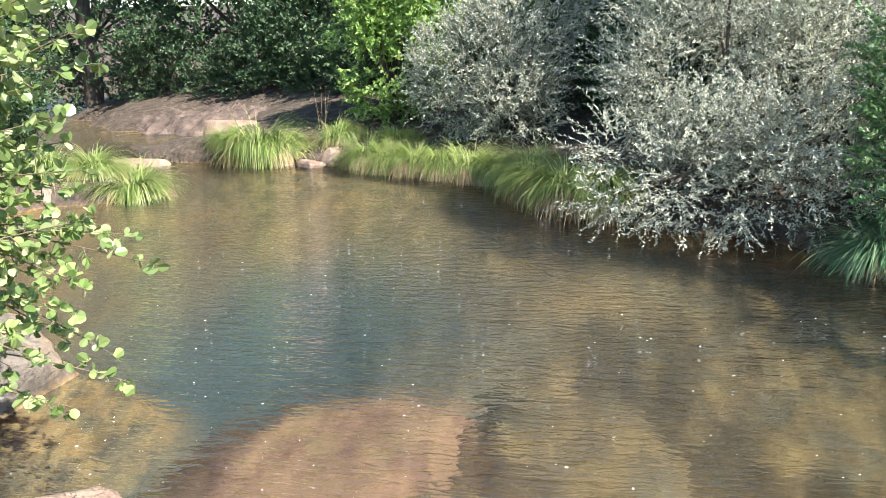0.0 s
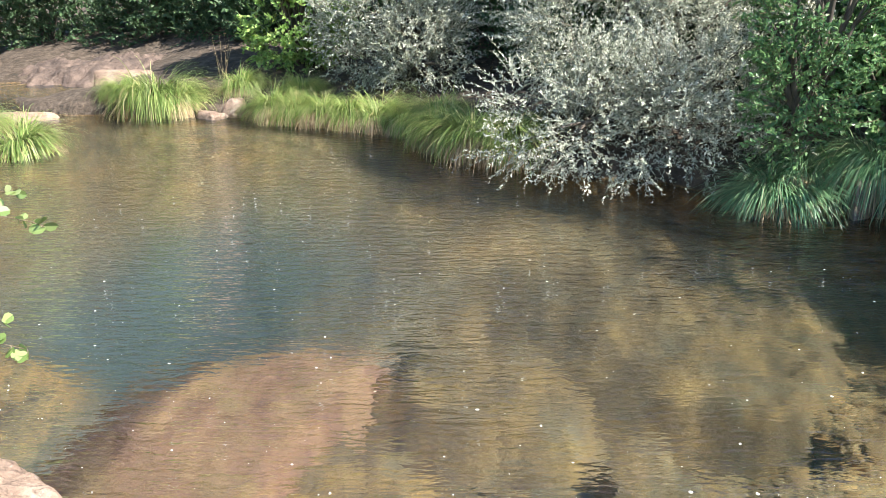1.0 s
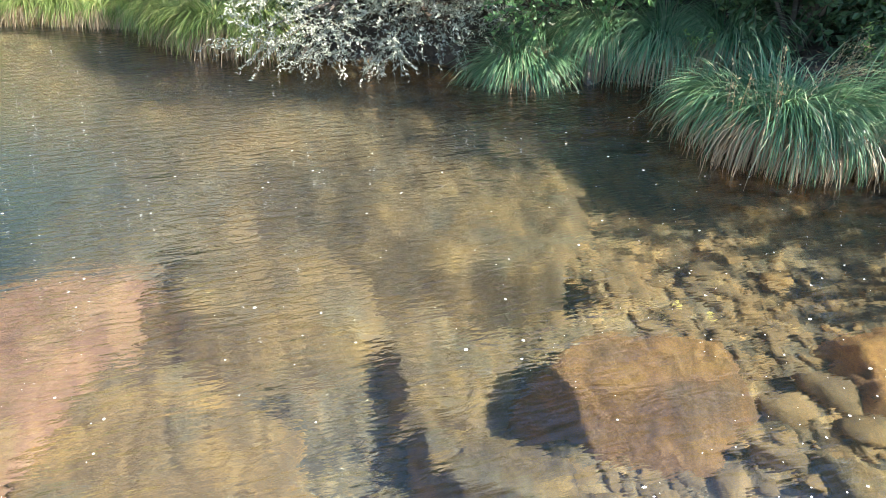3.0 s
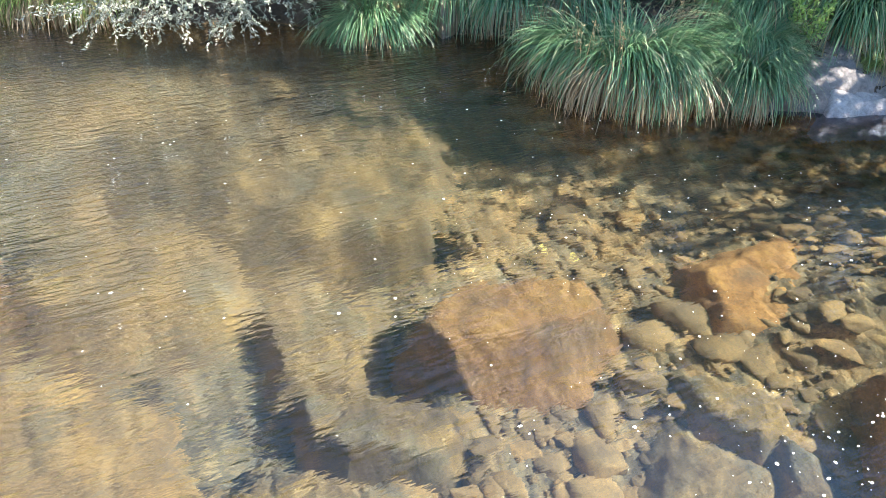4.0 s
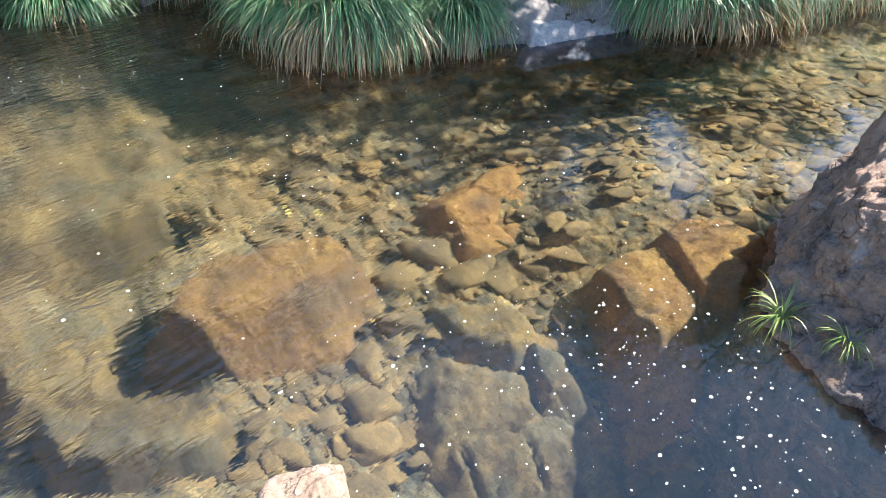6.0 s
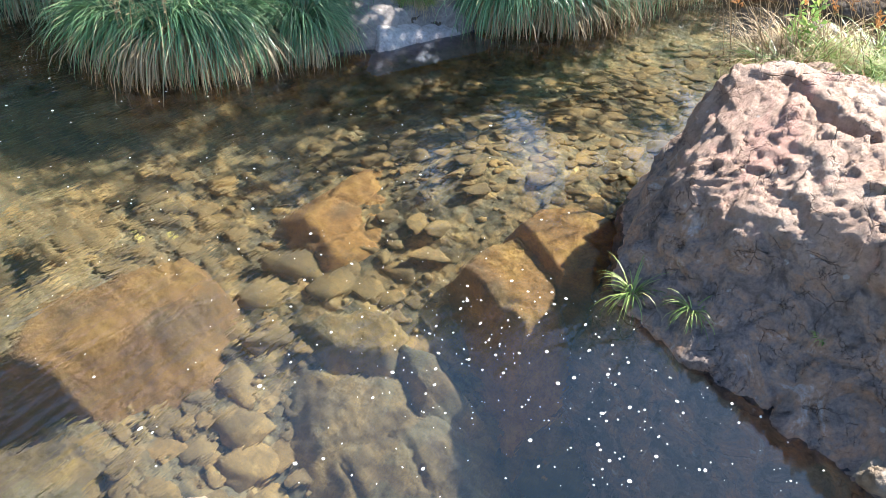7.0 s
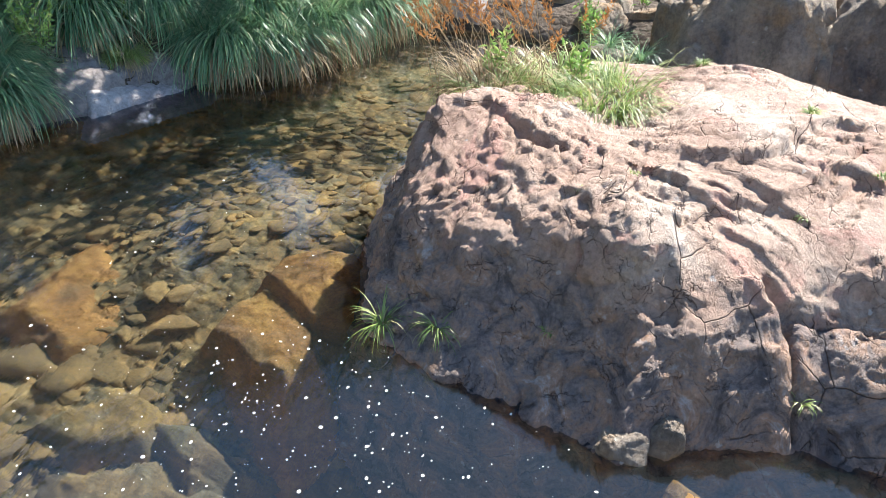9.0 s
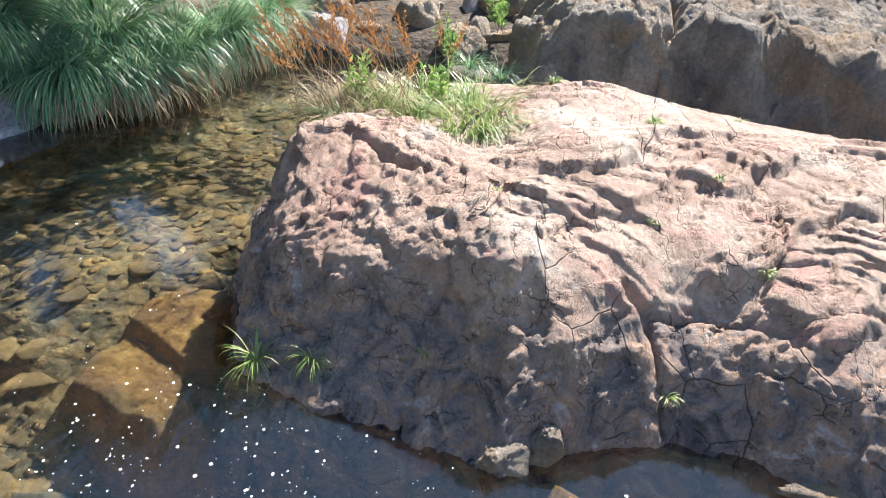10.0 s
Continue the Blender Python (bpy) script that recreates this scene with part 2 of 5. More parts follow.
def outcrop_material():
    m, nt, p = nodes_of("pale_pink_rock")
    v = place(nt)
    grain = noise_tex(nt, 60, 6, 0.7, v)
    blotch = noise_tex(nt, 9, 9, 0.78, v, 0.6)
    broad = noise_tex(nt, 1.3, 6, 0.6, v, 0.7)
    streak = noise_tex(nt, 5, 7, 0.7, place(nt, (0.5, 2.2, 2.4), (0.25, 0.2, 0.85)), 0.5)
    col = ramp(nt, broad, ((0.32, (0.39, 0.245, 0.175)), (0.48, (0.49, 0.33, 0.245)), (0.6, (0.57, 0.43, 0.335)), (0.7, (0.65, 0.56, 0.475))))
    pink = ramp(nt, noise_tex(nt, 1.9, 5, 0.6, place(nt, (1, 1.5, 1.6), (0.2, 0, 0.6)), 0.9), ((0.53, (0, 0, 0)), (0.62, (0.75, 0.75, 0.75))))
    col = mix(nt, pink, col, (0.56, 0.31, 0.24))
    col = mix(nt, 0.45, col, ramp(nt, blotch, ((0.37, (0.42, 0.38, 0.37)), (0.5, (0.95, 0.94, 0.93)), (0.7, (1.25, 1.22, 1.2)))), "MULTIPLY")
    col = mix(nt, 0.3, col, ramp(nt, streak, ((0.36, (0.45, 0.4, 0.38)), (0.52, (1, 1, 1)), (0.7, (1.15, 1.12, 1.1)))), "MULTIPLY")
    col = mix(nt, 0.35, col, ramp(nt, grain, ((0.3, (0.35, 0.33, 0.33)), (0.5, (1, 1, 1)), (0.72, (1.3, 1.28, 1.25)))), "MULTIPLY")
    # brown and dark crust near the water, broken in its upper edge, with pale lichen on it
    z = nt.nodes.new("ShaderNodeSeparateXYZ")
    nt.links.new(v, z.inputs[0])
    wob = nt.nodes.new("ShaderNodeMath")
    wob.operation = "MULTIPLY_ADD"
    wob.inputs[1].default_value = -0.7
    nt.links.new(noise_tex(nt, 2.6, 7, 0.65, v, 0.6), wob.inputs[0])
    nt.links.new(z.outputs[2], wob.inputs[2])
    crust = ramp(nt, noise_tex(nt, 4.5, 7, 0.7, v, 0.8), ((0.38, (0.1, 0.085, 0.085)), (0.49, (0.28, 0.215, 0.185)), (0.57, (0.42, 0.25, 0.16)), (0.66, (0.54, 0.46, 0.41))))
    crust = mix(nt, 0.5, crust, ramp(nt, grain, ((0.3, (0.4, 0.4, 0.4)), (0.5, (1, 1, 1)), (0.72, (1.5, 1.5, 1.5)))), "MULTIPLY")
    col = mix(nt, ramp(nt, wob.outputs[0], ((0.02, (0.92, 0.92, 0.92)), (0.16, (0, 0, 0)))), col, crust)
    vor = nt.nodes.new("ShaderNodeTexVoronoi")
    vor.inputs["Scale"].default_value = 9
    nt.links.new(v, vor.inputs["Vector"])
    edge = nt.nodes.new("ShaderNodeMath")
    edge.operation = "ADD"
    nt.links.new(vor.outputs["Distance"], edge.inputs[0])
    nt.links.new(noise_tex(nt, 16, 5, 0.65, v), edge.inputs[1])
    col = mix(nt, ramp(nt, edge.outputs[0], ((0.5, (0.6, 0.6, 0.6)), (0.56, (0, 0, 0)))), col, (0.55, 0.52, 0.49))
    lines = None
    for size, thin, turn in ((2.4, 0.014, (0.25, 0.2, 0.85)), (6.0, 0.022, (0.3, 0.15, 0.7)), (13.0, 0.035, (0.2, 0.1, 0.4))):
        cell = nt.nodes.new("ShaderNodeTexVoronoi")
        cell.feature = "DISTANCE_TO_EDGE"
        cell.inputs["Scale"].default_value = size
        wander = nt.nodes.new("ShaderNodeVectorMath")
        wander.operation = "MULTIPLY_ADD"
        wander.inputs[1].default_value = (0.22, 0.22, 0.22)
        wobble = nt.nodes.new("ShaderNodeTexNoise")
        wobble.inputs["Scale"].default_value, wobble.inputs["Detail"].default_value = size * 0.9, 6
        nt.links.new(v, wobble.inputs["Vector"])
        nt.links.new(wobble.outputs["Color"], wander.inputs[0])
        nt.links.new(place(nt, (0.3, 1.5, 1.8), turn), wander.inputs[2])
        nt.links.new(wander.outputs[0], cell.inputs["Vector"])
        one = ramp(nt, cell.outputs["Distance"], ((0.0, (0, 0, 0)), (thin, (1, 1, 1))))
        some = ramp(nt, noise_tex(nt, size * 0.7, 4, 0.6, v), ((0.53, (0, 0, 0)), (0.6, (1, 1, 1))))
        one = mix(nt, some, (1, 1, 1), one)
        lines = one if lines is None else mix(nt, 1.0, lines, one, "MULTIPLY")
    col = mix(nt, 1.0, col, ramp(nt, lines, ((0.0, (0.36, 0.31, 0.29)), (0.8, (1, 1, 1)))), "MULTIPLY")
    nt.links.new(col, p.inputs["Base Color"])
    p.inputs["Roughness"].default_value = 0.72
    add = nt.nodes.new("ShaderNodeMath")
    add.operation = "MULTIPLY_ADD"
    add.inputs[1].default_value = 0.5
    nt.links.new(grain, add.inputs[0])
    two = nt.nodes.new("ShaderNodeMath")
    two.operation = "MULTIPLY_ADD"
    two.inputs[1].default_value = 0.12
    nt.links.new(streak, two.inputs[0])
    nt.links.new(noise_tex(nt, 28, 8, 0.75, v, 0.5), two.inputs[2])
    nt.links.new(two.outputs[0], add.inputs[2])
    deep = nt.nodes.new("ShaderNodeMath")
    deep.operation = "MULTIPLY_ADD"
    deep.inputs[1].default_value = 0.9
    nt.links.new(lines, deep.inputs[0])
    nt.links.new(add.outputs[0], deep.inputs[2])
    bump(nt, p, deep.outputs[0], 1.0, 0.022)
    return m


GROUND = ground_material()
WATER = water_material()
PALE_ROCK = outcrop_material()
WALL_ROCK = rock_material("grey_ochre_rock", (0.15, 0.135, 0.125), (0.35, 0.295, 0.24), (0.54, 0.43, 0.31), 0.5, relief=0.055, joints=0.0, patch=(0.42, 0.26, 0.13), facet=0.45)
PALE_DRY = rock_material("pale_grey_rock", (0.3, 0.27, 0.27), (0.48, 0.43, 0.42), (0.62, 0.57, 0.54), 0.3, relief=0.02, joints=0.3)
PURPLE_ROCK = rock_material("purplish_rock", (0.17, 0.15, 0.145), (0.3, 0.265, 0.25), (0.42, 0.37, 0.34), 0.2, relief=0.03, joints=0.2, facet=0.4)
# tree shade on the upstream mound, put into a darker rock colour
DIM_ROCK = rock_material("shade_darkened_rock", (0.07, 0.055, 0.05), (0.14, 0.105, 0.09), (0.24, 0.18, 0.15), 0.2, relief=0.03, joints=0.0, facet=0.3)
SHORE_ROCK = rock_material("warm_shore_rock", (0.27, 0.18, 0.13), (0.4, 0.28, 0.2), (0.5, 0.4, 0.32), 0.2, scale=2.5, relief=0.01)
BED_ROCK = rock_material("algae_stained_rock", (0.26, 0.12, 0.04), (0.52, 0.235, 0.05), (0.72, 0.36, 0.07), 0.0, scale=2, relief=0.025, joints=0.0, patch=(0.34, 0.2, 0.07), facet=0.1)
SILTY_ROCK = rock_material("silt_coated_rock", (0.13, 0.075, 0.026), (0.32, 0.185, 0.055), (0.6, 0.345, 0.085), 0.0, scale=2.2, relief=0.02, joints=0.0, patch=(0.26, 0.2, 0.09), facet=0.05)
RED_ROCK = rock_material("reddish_silt_coated_rock", (0.22, 0.09, 0.04), (0.5, 0.235, 0.1), (0.74, 0.4, 0.15), 0.0, scale=2.2, relief=0.02, joints=0.0, patch=(0.5, 0.3, 0.09), facet=0.05)
COBBLE = rock_material("silty_cobble", (0.18, 0.105, 0.036), (0.31, 0.175, 0.05), (0.5, 0.275, 0.07), 0.0, joints=0.0, vary=0.5, scale=3, relief=0.008)
# one sedge in two colours: bluish for the shaded bank, yellower for the sunlit one
SEDGE = leaf_material("shady_sedge_blade", (0.06, 0.17, 0.075), (0.34, 0.54, 0.29), 0.35, 0.35, (0.5, 0.46, 0.3))
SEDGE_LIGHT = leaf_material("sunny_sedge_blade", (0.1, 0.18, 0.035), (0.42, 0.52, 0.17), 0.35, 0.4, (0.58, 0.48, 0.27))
STRAW = leaf_material("straw_blade", (0.3, 0.21, 0.12), (0.6, 0.46, 0.29), 0.35, 0.7)
SILVER_LEAF = leaf_material("silver_willow_leaf", (0.17, 0.2, 0.14), (0.66, 0.67, 0.55), 0.25, 0.5, (0.86, 0.84, 0.76))
GREEN_LEAF = leaf_material("fresh_green_leaf", (0.18, 0.33, 0.08), (0.42, 0.6, 0.2), 0.4, 0.45, (0.46, 0.52, 0.16))
ALDER_LEAF = leaf_material("alder_leaf", (0.16, 0.25, 0.07), (0.42, 0.52, 0.2), 0.35, 0.32, (0.6, 0.62, 0.34))
# dimmer copy of the fresh green, with the bank's shade in its colour
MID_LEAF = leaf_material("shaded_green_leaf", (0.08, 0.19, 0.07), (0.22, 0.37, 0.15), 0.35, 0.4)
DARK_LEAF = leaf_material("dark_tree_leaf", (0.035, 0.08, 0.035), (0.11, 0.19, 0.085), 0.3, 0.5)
YELLOW_LEAF = leaf_material("yellow_leaf", (0.6, 0.42, 0.06), (0.75, 0.55, 0.1), 0.2, 0.6)
RUSTY = leaf_material("rusty_seed_head", (0.35, 0.15, 0.05), (0.6, 0.3, 0.11), 0.3, 0.7)
BARK = bark_material("grey_bark", (0.06, 0.05, 0.04), (0.16, 0.13, 0.1))
TWIG = bark_material("young_twig", (0.14, 0.1, 0.06), (0.26, 0.2, 0.13))
fm, fnt, fp = nodes_of("white_foam")
fp.inputs["Base Color"].default_value, fp.inputs["Roughness"].default_value = (0.82, 0.82, 0.78, 1), 0.7
FOAM = fm


# ---- mesh helpers ----
def hashed(ix, iy, seed):
    n = (ix.astype(np.int64) * 374761393 + iy.astype(np.int64) * 668265263 + seed * 982451653) & 0x7FFFFFFF
    n = ((n ^ (n >> 13)) * 1274126177) & 0x7FFFFFFF
    return ((n ^ (n >> 16)) & 0xFFFF) / 65535.0


def value_noise(x, y, seed=0):
    ix, iy = np.floor(x), np.floor(y)
    fx, fy = x - ix, y - iy
    fx, fy = fx * fx * (3 - 2 * fx), fy * fy * (3 - 2 * fy)
    a, b = hashed(ix, iy, seed), hashed(ix + 1, iy, seed)
    c, d = hashed(ix, iy + 1, seed), hashed(ix + 1, iy + 1, seed)
    return (a + (b - a) * fx) * (1 - fy) + (c + (d - c) * fx) * fy


def fbm(x, y, octaves=5, seed=0, gain=0.5):
    total, amp, norm = 0, 1.0, 0
    for k in range(octaves):
        total = total + amp * (value_noise(x * 2 ** k + 17.3 * k, y * 2 ** k - 9.1 * k, seed + k) - 0.5)
        norm += amp
        amp *= gain
    return 2 * total / norm


def crack_noise(x, y, seed=0):
    """Distance to the border between cells: 0 on a joint."""
    ix, iy = np.floor(x), np.floor(y)
    best, second = np.full(x.shape, 9.0), np.full(x.shape, 9.0)
    for dx in (-1, 0, 1):
        for dy in (-1, 0, 1):
            px, py = ix + dx + hashed(ix + dx, iy + dy, seed), iy + dy + hashed(ix + dx, iy + dy, seed + 5)
            d = np.hypot(px - x, py - y)
            second = np.where(d < best, best, np.minimum(second, d))
            best = np.minimum(best, d)
    return second - best


def hashed3(ix, iy, iz, seed):
    return hashed(ix + 57 * iz, iy - 113 * iz, seed)


def noise3(p, seed=0):
    i = np.floor(p)
    f = p - i
    f = f * f * (3 - 2 * f)
    out = 0
    for dx in (0, 1):
        for dy in (0, 1):
            for dz in (0, 1):
                w = (f[:, 0] if dx else 1 - f[:, 0]) * (f[:, 1] if dy else 1 - f[:, 1]) * (f[:, 2] if dz else 1 - f[:, 2])
                out = out + w * hashed3(i[:, 0] + dx, i[:, 1] + dy, i[:, 2] + dz, seed)
    return out


def fbm3(p, octaves, seed=0, gain=0.5):
    total, amp, norm = 0, 1.0, 0
    for k in range(octaves):
        total = total + amp * (noise3(p * 2 ** k + 7.7 * k, seed + k) - 0.5)
        norm += amp
        amp *= gain
    return 2 * total / norm


def blocks3(p, seed=0):
    """Cells in space: the distance to the joint between two cells, a number for each cell, and a plane through each, tilted its own way."""
    i = np.floor(p)
    best, second, mine = np.full(len(p), 9.0), np.full(len(p), 9.0), np.zeros(len(p))
    plane = np.zeros(len(p))
    for dx in (-1, 0, 1):
        for dy in (-1, 0, 1):
            for dz in (-1, 0, 1):
                c = i + (dx, dy, dz)
                q = c + np.stack([hashed3(c[:, 0], c[:, 1], c[:, 2], seed + 3 * k) for k in range(3)], -1)
                d = np.linalg.norm(q - p, axis=1)
                near = d < best
                second = np.where(near, best, np.minimum(second, d))
                mine = np.where(near, hashed3(c[:, 0], c[:, 1], c[:, 2], seed + 11), mine)
                lean = np.stack([hashed3(c[:, 0], c[:, 1], c[:, 2], seed + 17 + 3 * k) - 0.5 for k in range(3)], -1)
                plane = np.where(near, ((p - q) * lean).sum(1), plane)
                best = np.minimum(best, d)
    return second - best, mine, plane


def mesh_object(name, verts, faces, material, smooth=True, parent=None, label=""):
    me = bpy.data.meshes.new(name)
    verts, faces = np.asarray(verts, float), np.asarray(faces, np.int32)
    k = faces.shape[1]
    me.vertices.add(len(verts))
    me.vertices.foreach_set("co", verts.ravel())
    me.loops.add(faces.size)
    me.loops.foreach_set("vertex_index", faces.ravel())
    me.polygons.add(len(faces))
    me.polygons.foreach_set("loop_start", np.arange(0, faces.size, k, dtype=np.int32))
    me.update(calc_edges=True)
    me.polygons.foreach_set("use_smooth", np.full(len(faces), smooth))
    me.validate()
    me.materials.append(material)
    ob = new(name, me)
    if parent is not None:
        ob.parent = parent
    if label:
        ob["label"] = label
    return ob


def grid_faces(nx, ny):
    i = np.arange(nx * ny).reshape(nx, ny)
    return np.stack((i[:-1, :-1], i[1:, :-1], i[1:, 1:], i[:-1, 1:]), -1).reshape(-1, 4)


def thing(name, label, category, group="", at=(0, 0, 0), kind=""):
    ob = new(name)
    ob.empty_display_size = 0.1
    ob.location = at
    return tagged(ob, label, category, group, kind)


def tubes(paths, sides=6):
    """Tapered round stems: each path is (points, first radius, last radius)."""
    vs, fs, base = [], [], 0
    ring = np.arange(sides) * 2 * math.pi / sides
    for pts, r0, r1 in paths:
        pts = np.asarray(pts, float)
        n = len(pts)
        along = np.gradient(pts, axis=0)
        along /= np.linalg.norm(along, axis=1)[:, None] + 1e-9
        side = np.cross(along, np.array((0.31, 0.17, 0.93)))
        side /= np.linalg.norm(side, axis=1)[:, None] + 1e-9
        up = np.cross(along, side)
        r = np.linspace(r0, r1, n)[:, None, None]
        v = pts[:, None] + r * (np.cos(ring)[None, :, None] * side[:, None] + np.sin(ring)[None, :, None] * up[:, None])
        vs.append(v.reshape(-1, 3))
        for a in range(n - 1):
            for b in range(sides):
                c = (b + 1) % sides
                fs.append((base + a * sides + b, base + a * sides + c, base + (a + 1) * sides + c, base + (a + 1) * sides + b))
        base += n * sides
    return np.concatenate(vs), np.array(fs)


def unit(v):
    return v / (np.linalg.norm(v, axis=-1, keepdims=True) + 1e-9)


def leaves(points, along, length, width, rng, round_leaf=False):
    """Folded leaves at points, growing along the given directions."""
    n = len(points)
    size = rng.uniform(0.65, 1.2, (n, 1))
    side = unit(np.cross(along, rng.normal(size=(n, 3))))
    up = np.cross(side, along)
    L, W = length * size, width * size
    if not round_leaf:
        v = np.stack((points, points + along * L * 0.45 + side * W / 2 + up * W * 0.2, points + along * L - up * L * 0.08, points + along * L * 0.45 - side * W / 2 + up * W * 0.2), 1)
        f = np.array((0, 1, 2, 3))
        return v.reshape(-1, 3), (np.arange(n)[:, None] * 4 + f).reshape(-1, 4)
    outline = ((0.0, 0.0, 0), (0.12, 0.3, 0.05), (0.5, 0.5, 0.1), (0.85, 0.36, 0.04), (1.0, 0.0, -0.06), (0.85, -0.36, 0.04), (0.5, -0.5, 0.1), (0.12, -0.3, 0.05))
    v = np.stack([points + along * L * a + side * W * b + up * W * c for a, b, c in outline], 1)
    f = np.array(((0, 1, 2), (0, 2, 4), (2, 3, 4), (0, 4, 6), (4, 5, 6), (0, 6, 7)))
    return v.reshape(-1, 3), (np.arange(n)[:, None, None] * 8 + f).reshape(-1, 3)


def crown_points(lobes, n, rng, shell=0.45, gaps=0.5):
    """Points in a lumpy crown made of ellipsoids (x, y, z, rx, ry, rz), with gaps, and the way out from it."""
    lobes = np.asarray(lobes, float)
    weight = lobes[:, 3] * lobes[:, 4] + lobes[:, 5] * lobes[:, 3]
    pick = rng.choice(len(lobes), n * 2, p=weight / weight.sum())
    d = unit(rng.normal(size=(n * 2, 3)))
    lump = 1 + 0.28 * fbm(d[:, 0] * 2.2 + pick * 7.1, d[:, 1] * 2.2 + d[:, 2] * 2.9, 4, 3)
    r = (shell + (1 - shell) * rng.uniform(0, 1, n * 2) ** 0.5) * lump
    p = lobes[pick, :3] + d * lobes[pick, 3:] * r[:, None]
    keep = fbm(p[:, 0] * 1.6 + p[:, 2] * 0.7, p[:, 1] * 1.6 + p[:, 2] * 1.3, 3, 8) > -0.55 + gaps * rng.uniform(0, 1, n * 2)
    p, d = p[keep][:n], d[keep][:n]
    return p, d


def foliage(lobes, sprigs, per, sprig_len, leaf_len, leaf_w, seed, rise=0.35, droop=0.0, shell=0.45, gaps=0.5, floor=0.03):
    rng = np.random.default_rng(seed)
    p, d = crown_points(lobes, sprigs, rng, shell, gaps)
    n = len(p)
    way = unit(d + np.array((0, 0, rise)) + 0.55 * rng.normal(size=(n, 3)))
    ln = sprig_len * rng.uniform(0.5, 1.3, n)
    s = np.linspace(0.05, 1, per)
    pts = p[:, None] + way[:, None] * (ln[:, None] * s)[:, :, None]
    pts[:, :, 2] -= droop * (ln[:, None] * s) ** 2
    out = unit(way[:, None] * 1.0 + unit(rng.normal(size=(n, per, 3))))
    stems = np.stack((pts[:, 0], pts[:, -1]), 1)
    pts, out = pts.reshape(-1, 3), out.reshape(-1, 3)
    ok = pts[:, 2] > floor
    v, f = leaves(pts[ok], out[ok], leaf_len, leaf_w, rng)
    return v, f, stems


def limbs(root, targets, r0, rng, bend=0.25):
    root = np.asarray(root, float)
    paths = []
    for t in targets:
        t = np.asarray(t, float)
        s = np.linspace(0, 1, 7)[:, None]
        mid = (root + t) / 2 + np.array((0, 0, bend * np.linalg.norm(t - root))) + rng.normal(0, 0.08, 3) * np.linalg.norm(t - root)
        paths.append(((1 - s) ** 2 * root + 2 * s * (1 - s) * mid + s * s * t, r0 * rng.uniform(0.5, 1), 0.006))
    return paths


def plant(name, label, category, root, lobes, leaf_mat, sprigs, per, sprig_len, leaf_len, leaf_w, seed, trunk_r=0.06, limb_count=24, rise=0.35, droop=0.0, shell=0.45, gaps=0.5, group="", trunk_top=None):
    ob = thing(name, label, category, group, root)
    rng = np.random.default_rng(seed + 100)
    v, f, stems = foliage(lobes, sprigs, per, sprig_len, leaf_len, leaf_w, seed, rise, droop, shell, gaps)
    r = np.asarray(root, float)
    mesh_object("crown", v - r, f, leaf_mat, False, ob)
    ends = stems[rng.choice(len(stems), limb_count, replace=False), 0] - r
    if trunk_top is not None:
        top = np.asarray(trunk_top, float) - r
        s = np.linspace(0, 1, 9)[:, None]
        line = top * s + np.array((0.25, -0.15, 0)) * np.sin(s * 5)* 0.4
        tv, tf = tubes([(line, trunk_r * 1.3, trunk_r * 0.7)], 10)
        mesh_object("trunk", tv, tf, BARK, True, ob)
        bv, bf = tubes(limbs(top * 0.8, ends, trunk_r * 0.5, rng, 0.1))
    else:
        bv, bf = tubes(limbs((0, 0, -0.1), ends, trunk_r, rng))
    mesh_object("limb_work", bv, bf, BARK, True, ob)
    sv, sf = tubes([(np.array((a, b)) - r, 0.004, 0.0015) for a, b in stems[:: max(1, len(stems) // 700)]], 3)
    tagged(mesh_object("twig_spray", sv, sf, TWIG, False, ob), kind="stuff")
    return ob


